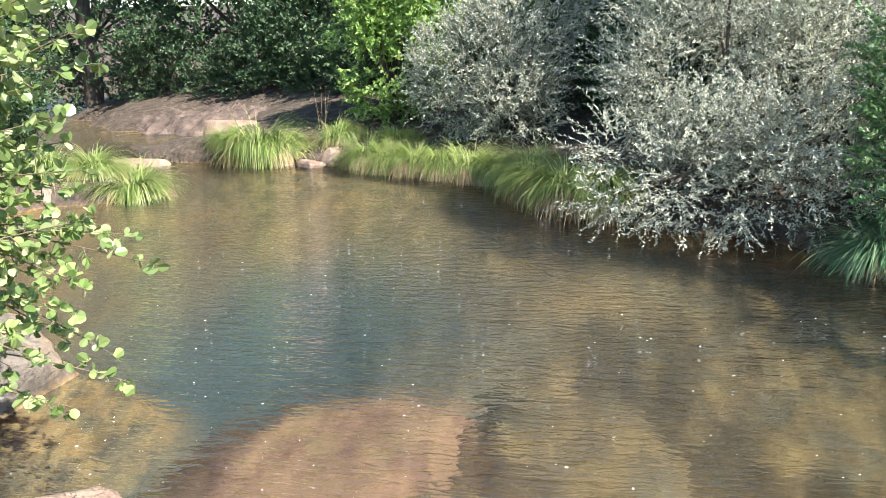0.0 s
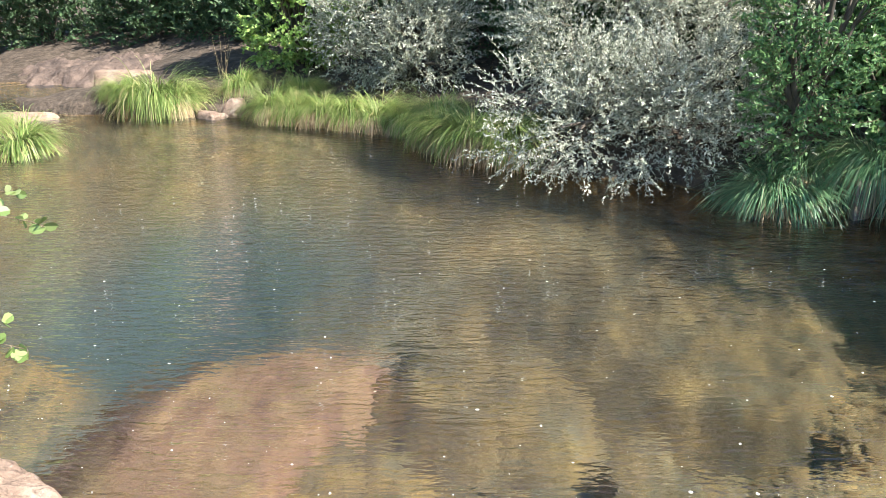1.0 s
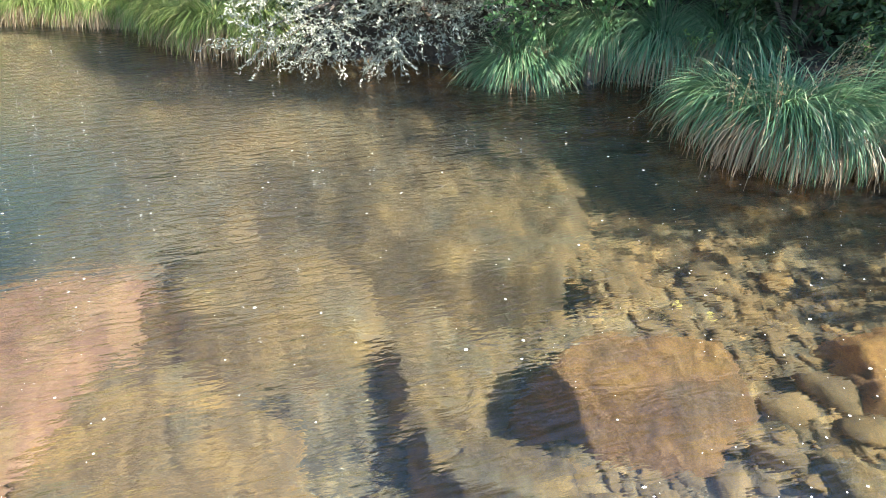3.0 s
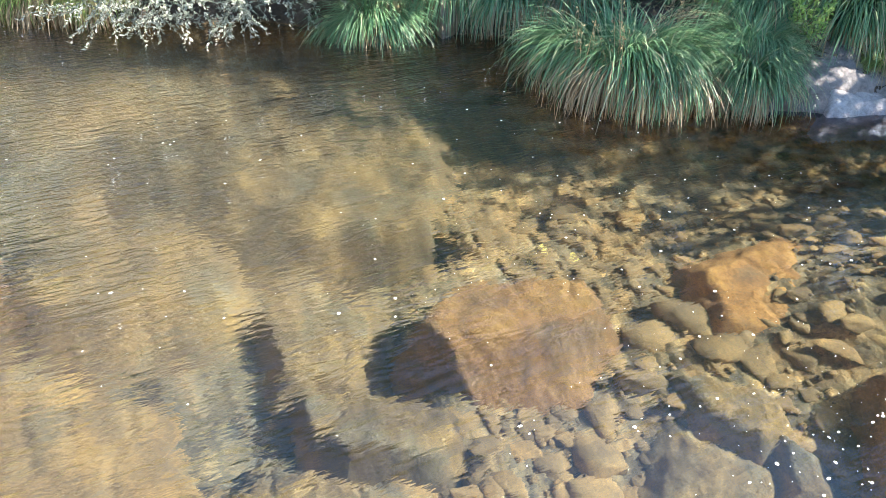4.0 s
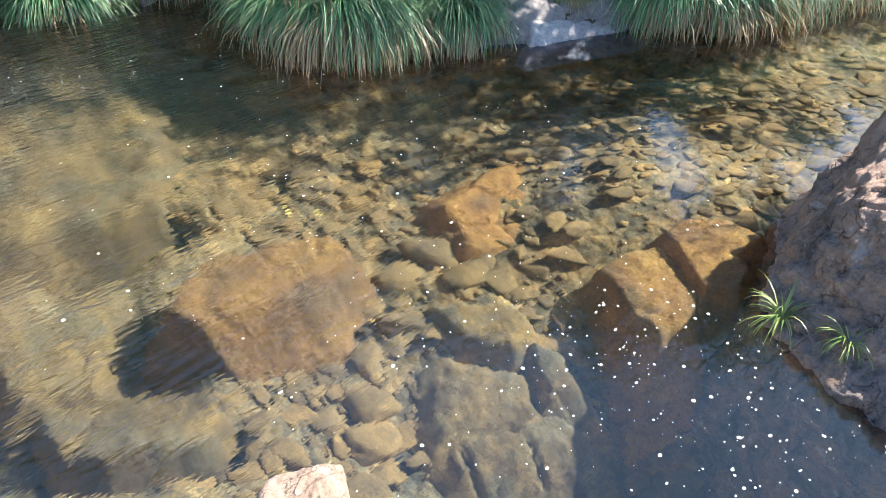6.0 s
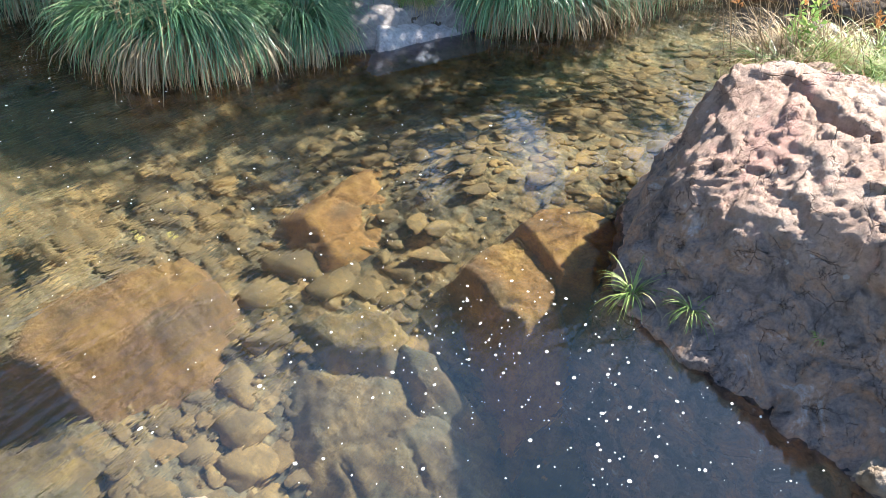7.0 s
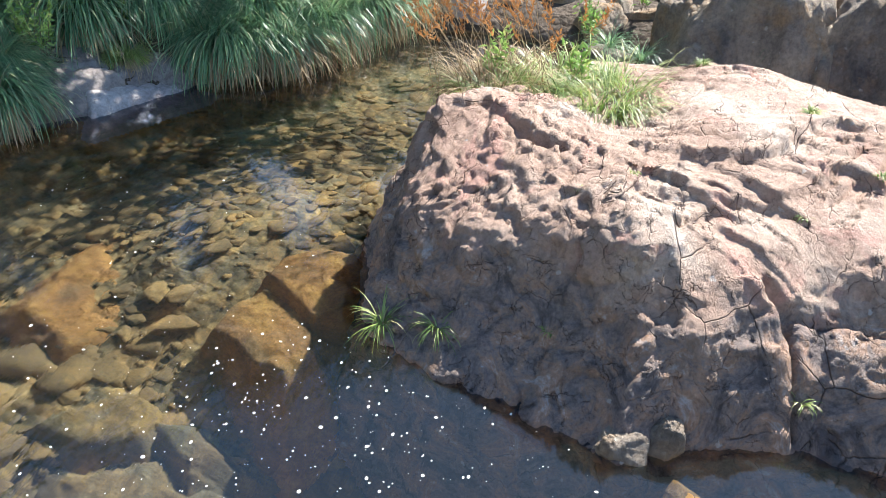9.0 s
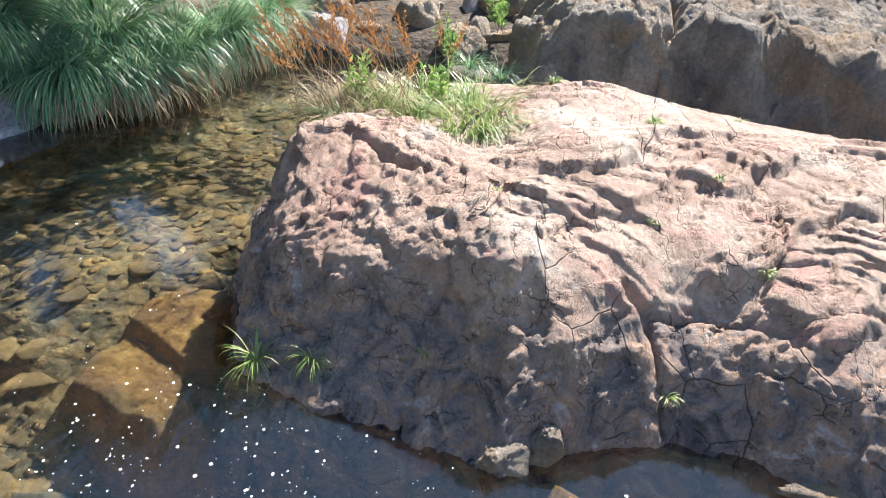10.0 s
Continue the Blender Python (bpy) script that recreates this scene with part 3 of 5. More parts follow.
def blades(n, spread, length, width, seed, lift=(0.9, 1.5), droop=1.0, segs=6, locks=0):
    """Arching grass blades from one crown, alone or in locks that fall the same way."""
    rng = np.random.default_rng(seed)
    az = rng.uniform(0, 2 * math.pi, n)
    which = rng.integers(0, max(locks, 1), n)
    if locks:
        az = rng.uniform(0, 2 * math.pi, locks)[which] + rng.normal(0, 0.16, n)
    rad = spread * np.sqrt(rng.uniform(0, 1, n))
    az2 = az + (rng.normal(0, 0.22, n) + rng.normal(0, 0.35, locks)[which] if locks else rng.normal(0, 0.5, n))
    el = rng.uniform(*lift, n)
    ln = length * rng.uniform(0.6, 1.15, n)
    if locks:
        el = np.clip(rng.uniform(*lift, locks)[which] + rng.normal(0, 0.14, n), -0.3, 1.56)
        ln = ln * rng.uniform(0.65, 1.2, locks)[which]
    s = np.linspace(0, 1, segs)
    bend = droop * rng.uniform(0.7, 1.5, n)
    ang = el[:, None] - bend[:, None] * 2.2 * s[None] ** 1.2
    step = ln[:, None] / (segs - 1)
    hor = np.cumsum(np.cos(ang) * step, 1) - np.cos(ang[:, :1]) * step
    ver = np.cumsum(np.sin(ang) * step, 1) - np.sin(ang[:, :1]) * step
    c = np.stack((rad[:, None] * np.cos(az)[:, None] + hor * np.cos(az2)[:, None], rad[:, None] * np.sin(az)[:, None] + hor * np.sin(az2)[:, None], ver), -1)
    side = np.stack((-np.sin(az2), np.cos(az2), np.zeros(n)), -1)[:, None]
    w = width * rng.uniform(0.7, 1.2, n)[:, None, None] * (1 - 0.9 * s ** 2)[None, :, None]
    v = np.stack((c - side * w / 2, c + side * w / 2), 2).reshape(-1, 3)
    base = np.arange(n)[:, None] * segs * 2
    f = np.concatenate([np.stack((base[:, 0] + 2 * k, base[:, 0] + 2 * k + 1, base[:, 0] + 2 * k + 3, base[:, 0] + 2 * k + 2), -1) for k in range(segs - 1)])
    return v, f


def stone_mesh(name, seed, flat=0.6, detail=3, rough=0.06, material=None, facets=11, soft=22.0):
    """A worn block: a ball cut by flat faces, with rounded edges and a rough skin, about 1 in radius."""
    rng = np.random.default_rng(seed)
    normals = unit(rng.normal(size=(facets, 3)))
    normals = np.concatenate((normals, ((0.06, 0.04, 1), (0, 0, -1))))
    offsets = np.concatenate((rng.uniform(0.68, 0.95, facets), (0.7, 0.8)))
    bm = bmesh.new()
    bmesh.ops.create_icosphere(bm, subdivisions=detail, radius=1)
    d = np.array([v.co[:] for v in bm.verts])
    d = unit(d)
    reach = offsets[None] / np.maximum(d @ normals.T, 0.08)
    r = -np.log(np.exp(-soft * np.minimum(reach, 3)).sum(1)) / soft
    off = Vector((seed * 3.1, seed * 1.7, seed * 0.9))
    for v, way, k in zip(bm.verts, d, r):
        c = Vector(way)
        k += rough * (noise.noise(c * 1.7 + off) + 0.6 * noise.noise(c * 4.1 + off) + 0.4 * noise.noise(c * 9 + off) + (0.25 * noise.noise(c * 19 + off) if detail > 3 else 0))
        if detail > 3:
            k -= rough * 0.8 * max(0, 1 - abs(noise.noise(c * 2.3 + off * 2)) * 14)
        v.co = c * k
    span = [max(abs(v.co[a]) for v in bm.verts) for a in range(2)] + [max(v.co.z for v in bm.verts)]
    for v in bm.verts:
        v.co = Vector((v.co.x / span[0], v.co.y / span[1], v.co.z / span[2] * flat))
    me = bpy.data.meshes.new(name)
    bm.to_mesh(me)
    bm.free()
    for p in me.polygons:
        p.use_smooth = True
    me.materials.append(material)
    return me


# ---- ground: bed and banks in one sheet ----
# waterline of the pool, from the near left bank round by the far bank to the outcrop and back under the viewer
SHORE = np.array(((-3.35, 2.2), (-3.4, 3.1), (-3.3, 3.8), (-4.6, 4.2), (-7.0, 5.6), (-8.0, 7.6), (-7.5, 8.8), (-6.4, 9.3), (-6.6, 10.4),
                  (-11.5, 12.6), (-18, 18), (-24, 30), (-20, 31), (-15.5, 20.5), (-10.4, 15.6), (-8.6, 13.2), (-7.4, 12.7), (-5.9, 12.7), (-4.9, 12.45), (-3.9, 12.4),
                  (-2.76, 11.65), (-1.51, 11.1), (-0.96, 10.85), (-0.6, 9.95), (-0.1, 8.95), (0.5, 8.6), (1.3, 8.1), (2.3, 7.8), (2.9, 7.05), (3.6, 6.75), (4.4, 6.15), (4.7, 5.5),
                  (4.25, 4.95), (4.15, 4.35), (4.3, 3.95), (5.0, 3.65), (5.45, 3.35), (5.8, 3.15), (6.6, 2.85), (7.05, 2.65), (7.2, 2.25), (7.7, 2.05), (8.3, 1.95), (9.2, 1.6), (9.8, 0.8), (9.6, -0.6), (9.1, -1.8), (8.5, -2.8), (7.9, -3.8),
                  (7.5, -7), (2.2, -7), (1.3, -3.2), (1.12, -1.2), (1.15, -0.35), (1.5, 0.0), (1.05, 0.5), (0.2, 0.95), (-1.2, 1.35)))


def shore_distance(x, y):
    """Metres from the waterline: more than 0 in the water, less on land."""
    d, inside = np.full(x.shape, 1e9), np.zeros(x.shape, bool)
    for (x0, y0), (x1, y1) in zip(SHORE, np.roll(SHORE, -1, 0)):
        ex, ey = x1 - x0, y1 - y0
        t = np.clip(((x - x0) * ex + (y - y0) * ey) / (ex * ex + ey * ey), 0, 1)
        d = np.minimum(d, np.hypot(x - x0 - t * ex, y - y0 - t * ey))
        cross = (y0 > y) != (y1 > y)
        inside ^= cross & (x < ex * (y - y0) / (ey if abs(ey) > 1e-9 else 1e-9) + x0)
    return np.where(inside, d, -d)


def hump(x, y, cx, cy, rx, ry):
    return np.exp(-((x - cx) / rx) ** 2 - ((y - cy) / ry) ** 2)


def seam(x, y, x0, y0, x1, y1, width):
    """1 along a line on the plan, fading over its width."""
    ex, ey = x1 - x0, y1 - y0
    t = np.clip(((x - x0) * ex + (y - y0) * ey) / (ex * ex + ey * ey), 0, 1)
    return np.exp(-(np.hypot(x - x0 - t * ex, y - y0 - t * ey) / width) ** 2)


def ground_height(x, y):
    sd = shore_distance(x, y)
    depth = 0.8 + 0.65 * hump(x, y, -2.6, 6.0, 1.8, 2.6) + 0.5 * hump(x, y, -2.75, 3.6, 0.7, 1.4) + 0.85 * hump(x, y, 2.55, -0.4, 0.85, 1.05) + 0.6 * hump(x, y, 2.2, -1.8, 0.9, 1.4) - 0.42 * hump(x, y, 4.2, 1.2, 0.85, 0.55) - 0.18 * hump(x, y, 4.0, 2.1, 0.7, 0.6)
    depth += 0.22 * hump(x, y, 0.1, 3.0, 1.5, 1.5)
    # hollows between the slabs
    wob_x, wob_y = x + 0.1 * fbm(x * 2.6, y * 2.6, 3, 71), y + 0.1 * fbm(x * 2.6, y * 2.6, 3, 77)
    depth += 0.5 * seam(wob_x, wob_y, -0.62, 3.75, -0.48, 4.6, 0.13) + 0.3 * seam(wob_x, wob_y, -1.2, 2.95, -0.88, 3.35, 0.07) + 0.3 * seam(wob_x, wob_y, -0.35, 3.3, 0.2, 2.92, 0.06)
    depth += 0.35 * seam(wob_x, wob_y, 0.98, 2.16, 1.5, 1.68, 0.1) + 0.1 * seam(wob_x, wob_y, 0.95, 2.6, 1.0, 2.3, 0.07) + 0.7 * seam(wob_x, wob_y, 1.55, 3.4, 2.25, 3.34, 0.13) + 0.3 * hump(wob_x, wob_y, 1.5, 2.4, 0.2, 0.42)
    depth -= 0.42 * hump(x, y, 5.6, 1.3, 1.6, 1.2) + 0.18 * hump(x, y, 3.0, 1.2, 0.6, 0.9) + 0.45 * hump(x, y, -4.0, 11.4, 3.5, 1.6) + 0.2 * hump(x, y, 0.8, 7.6, 1.2, 1.0)
    depth += 0.16 * fbm(x * 0.8, y * 0.8, 5, 21) + 0.06 * fbm(x * 4, y * 4, 3, 5)
    plate = crack_noise(x * 1.7 + 0.25 * fbm(x, y, 3, 61), y * 2.3, 63)
    depth += 0.08 * np.exp(-(plate / 0.1) ** 2) * hump(x, y, 0.3, 4.6, 3.2, 3.4)
    bed = -np.minimum(depth, 0.02 + sd * 1.5)
    away = -sd
    near_side = (y < 1.5 + 0.2 * x) & (x < 2.2)
    edge = np.where(near_side, 0.55, 0.28)
    bank = edge * (1 - np.exp(-away / 0.25)) + np.minimum(away, 12) * 0.16 + 0.1 * fbm(x * 0.9, y * 0.9, 5, 31) * np.clip(away, 0, 1)
    bank -= 0.6 * hump(x, y, -9.8, 16.3, 3.0, 2.2) * np.clip(away * 2, 0, 1)
    bank += 0.06 * np.clip(away - 12, 0, 100)
    bank = np.where(near_side, np.minimum(bank, 0.62 + 0.05 * fbm(x * 2, y * 2, 4, 3)), bank)
    return np.where(sd > 0, bed, bank)


def spaced(a, b, step, far):
    out = np.geomspace(0.3, far, 26)
    return np.concatenate((a - out[::-1], np.arange(a, b, step), b + out))


gx, gy = spaced(-9, 11, 0.055, 500), spaced(-5, 15, 0.055, 500)
X, Y = np.meshgrid(gx, gy, indexing="ij")
Z = ground_height(X, Y)
tagged(mesh_object("ground", np.stack((X, Y, Z), -1).reshape(-1, 3), grid_faces(len(gx), len(gy)), GROUND), "amber stream bed, painted grey-green with depth for murky water, and brown leaf-littered earth banks", "ground", kind="structure")


def height_at(x, y):
    return float(ground_height(np.array([float(x)]), np.array([float(y)]))[0])


wx, wy = np.array((-45.0, -9, 0, 9, 11)), np.array((-8.0, 0, 9, 18, 40))
WX, WY = np.meshgrid(wx, wy, indexing="ij")
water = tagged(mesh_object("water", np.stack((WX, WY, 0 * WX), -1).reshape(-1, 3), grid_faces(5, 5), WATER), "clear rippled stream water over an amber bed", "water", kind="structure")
water.visible_shadow = False


# ---- the outcrop ----
def softmin(parts, k):
    parts = np.stack(parts)
    low = parts.min(0)
    return low - np.log(np.exp(-(parts - low) * k).sum(0)) / k


# long cracks over the back, the cleft between the two masses, and hollows: from, to, width, depth
CRACKS = (((4.71, -0.3), (4.42, -0.57), 0.045, 0.09), ((4.42, -0.57), (4.28, -0.8), 0.06, 0.14), ((4.19, -1.12), (4.04, -1.32), 0.03, 0.05), ((4.04, -1.32), (3.92, -1.6), 0.03, 0.06),
          ((4.26, -1.58), (4.08, -1.8), 0.03, 0.06), ((4.08, -1.8), (3.98, -1.95), 0.04, 0.06), ((3.71, -1.36), (3.9, -1.5), 0.03, 0.08), ((3.22, -1.93), (3.5, -1.88), 0.05, 0.22), ((3.5, -1.88), (3.58, -1.74), 0.05, 0.12),
          ((3.54, -1.83), (3.58, -2.15), 0.03, 0.1), ((3.58, -2.15), (3.48, -2.5), 0.035, 0.14), ((3.48, -2.5), (3.54, -2.95), 0.03, 0.12), ((4.18, -2.63), (3.8, -2.52), 0.02, 0.05), ((3.8, -2.52), (3.82, -3.1), 0.02, 0.05),
          ((4.72, -2.3), (4.46, -2.6), 0.03, 0.06), ((3.62, -0.8), (3.42, -1.05), 0.04, 0.08), ((3.5, -1.33), (3.3, -1.38), 0.03, 0.06))


def ledges(u):
    """Overlapping beds: each rises in a short step and falls away slowly."""
    f = u - np.floor(u)
    return np.where(f < 0.1, f / 0.1, 1 - (f - 0.1) / 0.9) - 0.5


def outcrop_height(x, y):
    wx, wy = x + 0.05 * fbm(x * 1.6, y * 1.6, 3, 51), y + 0.06 * fbm(x * 1.6, y * 1.6, 3, 57)
    line = np.interp(wy, (-7, -4, -2.7, -2.5, -2.3, -2.0, -1.7, -1.45, -1.2, -1.0, -0.7, -0.38, 0.06, 0.6), (2.3, 2.6, 2.86, 3.0, 3.13, 3.19, 3.14, 3.06, 2.92, 3.0, 3.1, 3.2, 3.52, 3.8))
    d = wx - line
    # a shelving foot under a steep dark face on the broad end; a plain steep face towards the cleft
    shelf = np.interp(d, (-1, 0, 0.3, 0.42, 0.58, 0.8, 2.5), (-1.5, 0, 0.2, 0.36, 0.66, 0.9, 3.2))
    face = np.interp(d, (-1, 0, 0.2, 0.36, 0.6, 2.5), (-1.6, 0, 0.4, 0.52, 0.78, 3.0))
    side = 1 / (1 + np.exp((wy + 1.22) / 0.07))
    front = shelf * (1 - side) + face * side
    right = 1 / (1 + np.exp((wy + 1.92) / 0.05))
    low = softmin((1.25 * d, 0.36 + 0.22 * d), 22)
    front = front * (1 - right) + right * np.maximum(low, np.minimum(0.42 + 1.1 * (d - 0.42), 2))
    fall = np.interp(wy, (-3.0, -2.2, -1.6, -1.1, -0.85, -0.5, -0.2, 0.2), (0.3, 0.26, 0.22, 0.14, 0.2, 0.36, 0.46, 0.5))
    top = 0.9 - 0.1 * np.clip(wx - 4.9, 0, 1.6) - fall * np.clip(4.7 - wx, 0, 2) - 0.12 * hump(x, y, 5.45, -0.45, 0.6, 0.7) - 0.14 * hump(x, y, 4.95, -1.1, 0.5, 0.3) + 0.05 * hump(x, y, 3.6, -1.2, 0.25, 0.3) + 0.13 * hump(x, y, 5.75, -1.85, 0.45, 0.6) - 0.06 * np.clip(-2.75 - wy, 0, 1.2)
    end_y = np.minimum(0.1 + 0.22 * (wx - 3.5), 0.36 - 0.5 * (wx - 4.6))
    left_end = 2.4 * (end_y - wy)
    back = 1.4 * (6.95 - 0.42 * np.clip(-1.1 - wy, 0, 2.6) - wx)
    h = softmin((top, front, left_end, back), 14)
    back_part = 1 / (1 + np.exp((wy + 0.95) / 0.12))
    dry = np.clip((h - 0.3) * 5, 0, 1)
    some = np.clip(2.4 * value_noise(x * 1.7 + 3, y * 1.7, 96) - 0.55, 0, 1)
    h = h + dry * back_part * some * 0.05 * ledges((wx + 0.3 * wy + 0.6 * fbm(x * 0.9, y * 0.9, 4, 95)) / 0.45)
    some = np.clip(2.4 * value_noise(x * 2.3, y * 2.3 + 5, 98) - 0.6, 0, 1)
    h = h + dry * back_part * some * 0.022 * ledges((wx - 0.35 * wy + 0.35 * fbm(x * 1.6, y * 1.6, 4, 99)) / 0.17)
    some = np.clip(2.4 * value_noise(x * 3 + 1, y * 3, 93) - 0.4, 0, 1)
    h = h + (1 - back_part) * np.clip((h - 0.15) * 5, 0, 1) * some * 0.022 * ledges((0.75 * wx - 0.6 * wy + 0.28 * fbm(x * 2.0, y * 2.0, 4, 94)) / 0.14)
    cx, cy = x + 0.035 * fbm(x * 5, y * 5, 3, 81), y + 0.035 * fbm(x * 5, y * 5, 3, 87)
    broken = np.clip(0.35 + 1.6 * value_noise(x * 6, y * 6, 91), 0.2, 1.3)
    for (x0, y0), (x1, y1), width, depth in CRACKS:
        # one lip of each crack stands a little higher than the other
        along = seam(cx, cy, x0, y0, x1, y1, 0.5 * width)
        ex, ey = x1 - x0, y1 - y0
        lip = np.tanh((ex * (cy - y0) - ey * (cx - x0)) / math.hypot(ex, ey) / 0.03) * seam(cx, cy, x0, y0, x1, y1, 0.16)
        h = h - broken * (0.4 * depth * along - 0.01 * lip)
    return np.where(h > 0, h, h * 2.5)


ox, oy = np.concatenate((np.arange(2.5, 4.1, 0.0085), np.arange(4.1, 7.4, 0.016))), np.arange(-5.4, 0.6, 0.0125)
OX, OY = np.meshgrid(ox, oy, indexing="ij")
OZ = np.maximum(outcrop_height(OX, OY), -1.6)
sx_, sy_ = np.gradient(OZ, ox, axis=0), np.gradient(OZ, oy, axis=1)
out = unit(np.stack((-sx_, -sy_, np.ones_like(OZ)), -1)).reshape(-1, 3)
P = np.stack((OX, OY, OZ), -1).reshape(-1, 3)
# bedding dips aslant: chipped facets and pits on the broad end and the shaded face, long smooth folds on the back
bed_x, bed_y, bed_z = unit(np.array((0.75, -0.6, 0.25))), unit(np.array((0.62, 0.78, 0.0))), unit(np.array((-0.2, 0.15, 0.96)))
bent = 0.1 * np.stack((fbm3(P * 2.2, 3, 1), fbm3(P * 2.2, 3, 2), fbm3(P * 2.2, 3, 3)), -1) + 0.03 * np.stack((fbm3(P * 9, 3, 4), fbm3(P * 9, 3, 5), fbm3(P * 9, 3, 6)), -1)
Q = np.stack((P @ bed_x, P @ bed_y, P @ bed_z), -1) + bent
rough_part = np.clip(1.25 + 0.9 * (P[:, 1] + 0.75) - 0.5 * np.clip(P[:, 0] - 4.3, 0, 9), 0.12, 1.0)
rough_part = np.maximum(rough_part, np.clip(1.6 - 2.2 * P[:, 2], 0.0, 0.8))
push = 0.02 * fbm3(P * 1.9, 5, 20) + rough_part * (0.016 * fbm3(P * 7, 4, 25, 0.6))
for size, depth, chips, seed in (((1.8, 3.6, 5.0), 0.07, 0.02, 31), ((4.5, 9.0, 11.0), 0.05, 0.012, 37), ((11.0, 20.0, 26.0), 0.026, 0.007, 43)):
    gap, which, plane = blocks3(Q * size, seed)
    push += rough_part * (depth * plane + chips * (which - 0.5)) * np.clip(gap * 16, 0.6, 1) - 0.35 * chips * rough_part * np.exp(-(gap / 0.06) ** 2)
# pits weathered into the broad end
pit, deep_pit, _ = blocks3(Q * (10.0, 15.0, 15.0) + 3.3, 53)
pits_at = np.clip(1.2 - 3.2 * np.hypot(P[:, 0] - 4.15, (P[:, 1] + 0.2) * 0.8), 0, 1)
push -= 0.018 * pits_at * (deep_pit > 0.35) * np.clip(pit * 3, 0, 1)
# fine folds that run along the back
fold = np.abs(fbm3(np.stack((P @ bed_x * 2.2, P @ bed_y * 9.0, P @ bed_z * 9.0), -1) + bent * 6, 4, 63))
push -= (1 - rough_part) * 0.03 * np.exp(-(fold / 0.06) ** 2) * np.clip(2.5 * noise3(P * 2.1, 9) - 0.6, 0, 1)
P = P + out * push[:, None]
crag = thing("rock_outcrop", "large pale pink cracked rock outcrop rising from the water", "rock")
quads = grid_faces(len(ox), len(oy))
ahead = P[quads[:, 0], 1] > -1.9 - 0.3 * np.clip(P[quads[:, 0], 0] - 3.7, 0, 9)
for nm, pick, what in (("broken_end", ahead, "pink broken end with a shaded grey face"), ("long_back", ~ahead, "smoother pale grey and tan back")):
    used, new_index = np.unique(quads[pick], return_inverse=True)
    mesh_object(nm, P[used], new_index.reshape(-1, 4), PALE_ROCK, True, crag, what)


def rock_top(x, y):
    return float(outcrop_height(np.array([[float(x)]]), np.array([[float(y)]]))[0, 0])


# ---- stones ----
def stone(name, label, at, size, turn, seed, material, flat=0.7, tilt=(0, 0), detail=5, group="", rough=0.05, facets=11):
    ob = new(name, stone_mesh(name, seed, flat, detail, rough, material, facets))
    ob.matrix_world = pose(*at, tilt[0], tilt[1], turn) @ Matrix.Diagonal((*size, 1))
    return tagged(ob, label, "rock", group)


def slab(name, label, outline, top, slopes, seed, material, tilt=(0, 0), round_off=60, rough=0.02, group="", wander=0.07):
    """A flat-topped block: the outline of its top on the plan, and how steeply each side falls away from it."""
    ring = np.array(outline, float)
    if sum(a[0] * b[1] - b[0] * a[1] for a, b in zip(ring, np.roll(ring, -1, 0))) < 0:
        ring = ring[::-1]
        if isinstance(slopes, tuple):
            slopes = (*slopes[-2::-1], slopes[-1])
    c = ring.mean(0)
    slopes = slopes if isinstance(slopes, tuple) else (slopes,) * len(ring)
    base = min([top - 0.1] + [height_at(*q) - 0.08 for q in (c, *ring)])
    room = 0.12 + 1.1 * (top - base) / min(slopes)
    step = max(0.012, (float(np.ptp(ring, axis=0).max()) + 2 * room) / 110)
    ax, ay = np.arange(ring[:, 0].min() - room, ring[:, 0].max() + room, step), np.arange(ring[:, 1].min() - room, ring[:, 1].max() + room, step)
    x, y = np.meshgrid(ax, ay, indexing="ij")
    wx, wy = x + wander * fbm(x * 3, y * 3, 4, seed), y + wander * fbm(x * 3, y * 3, 4, seed + 9)
    sides = [top + tilt[0] * (x - c[0]) + tilt[1] * (y - c[1])]
    for (x0, y0), (x1, y1), s in zip(ring, np.roll(ring, -1, 0), slopes):
        sides.append(top + s * ((x1 - x0) * (wy - y0) - (y1 - y0) * (wx - x0)) / math.hypot(x1 - x0, y1 - y0))
    z = softmin(sides, round_off)
    crack = crack_noise(wx * 3.1 + seed, wy * 2.2, seed)
    cell = value_noise(np.floor(wx * 3.1) * 0.7, np.floor(wy * 2.2) * 0.9, seed)
    z = z + rough * (1.6 * fbm(x * 4, y * 4, 5, seed + 3) + 0.7 * fbm(x * 17, y * 17, 3, seed + 4)) - 1.2 * rough * np.exp(-(crack / 0.07) ** 2) * (cell > 0.45)
    quads = grid_faces(len(ax), len(ay))
    flat_z = z.ravel()
    quads = quads[(flat_z[quads] > base - 0.12).any(1)]
    used, index = np.unique(quads, return_inverse=True)
    pts = np.stack((x - c[0], y - c[1], np.maximum(z, base - 0.3) - base), -1).reshape(-1, 3)[used]
    ob = mesh_object(name, pts, index.reshape(-1, 4), material)
    ob.location = (c[0], c[1], base)
    return tagged(ob, label, "rock", group)


slab("sunken_block", "large angular orange-brown algae-covered block under the water", ((1.7, 2.43), (2.06, 2.61), (2.46, 2.51), (2.77, 2.33), (2.71, 2.13), (2.34, 1.99), (1.77, 2.27)), -0.42, (3.0, 2.0, 2.0, 2.5, 1.5, 1.6, 4.5), 3, BED_ROCK, (0.02, 0.07), round_off=150, rough=0.024, wander=0.05)
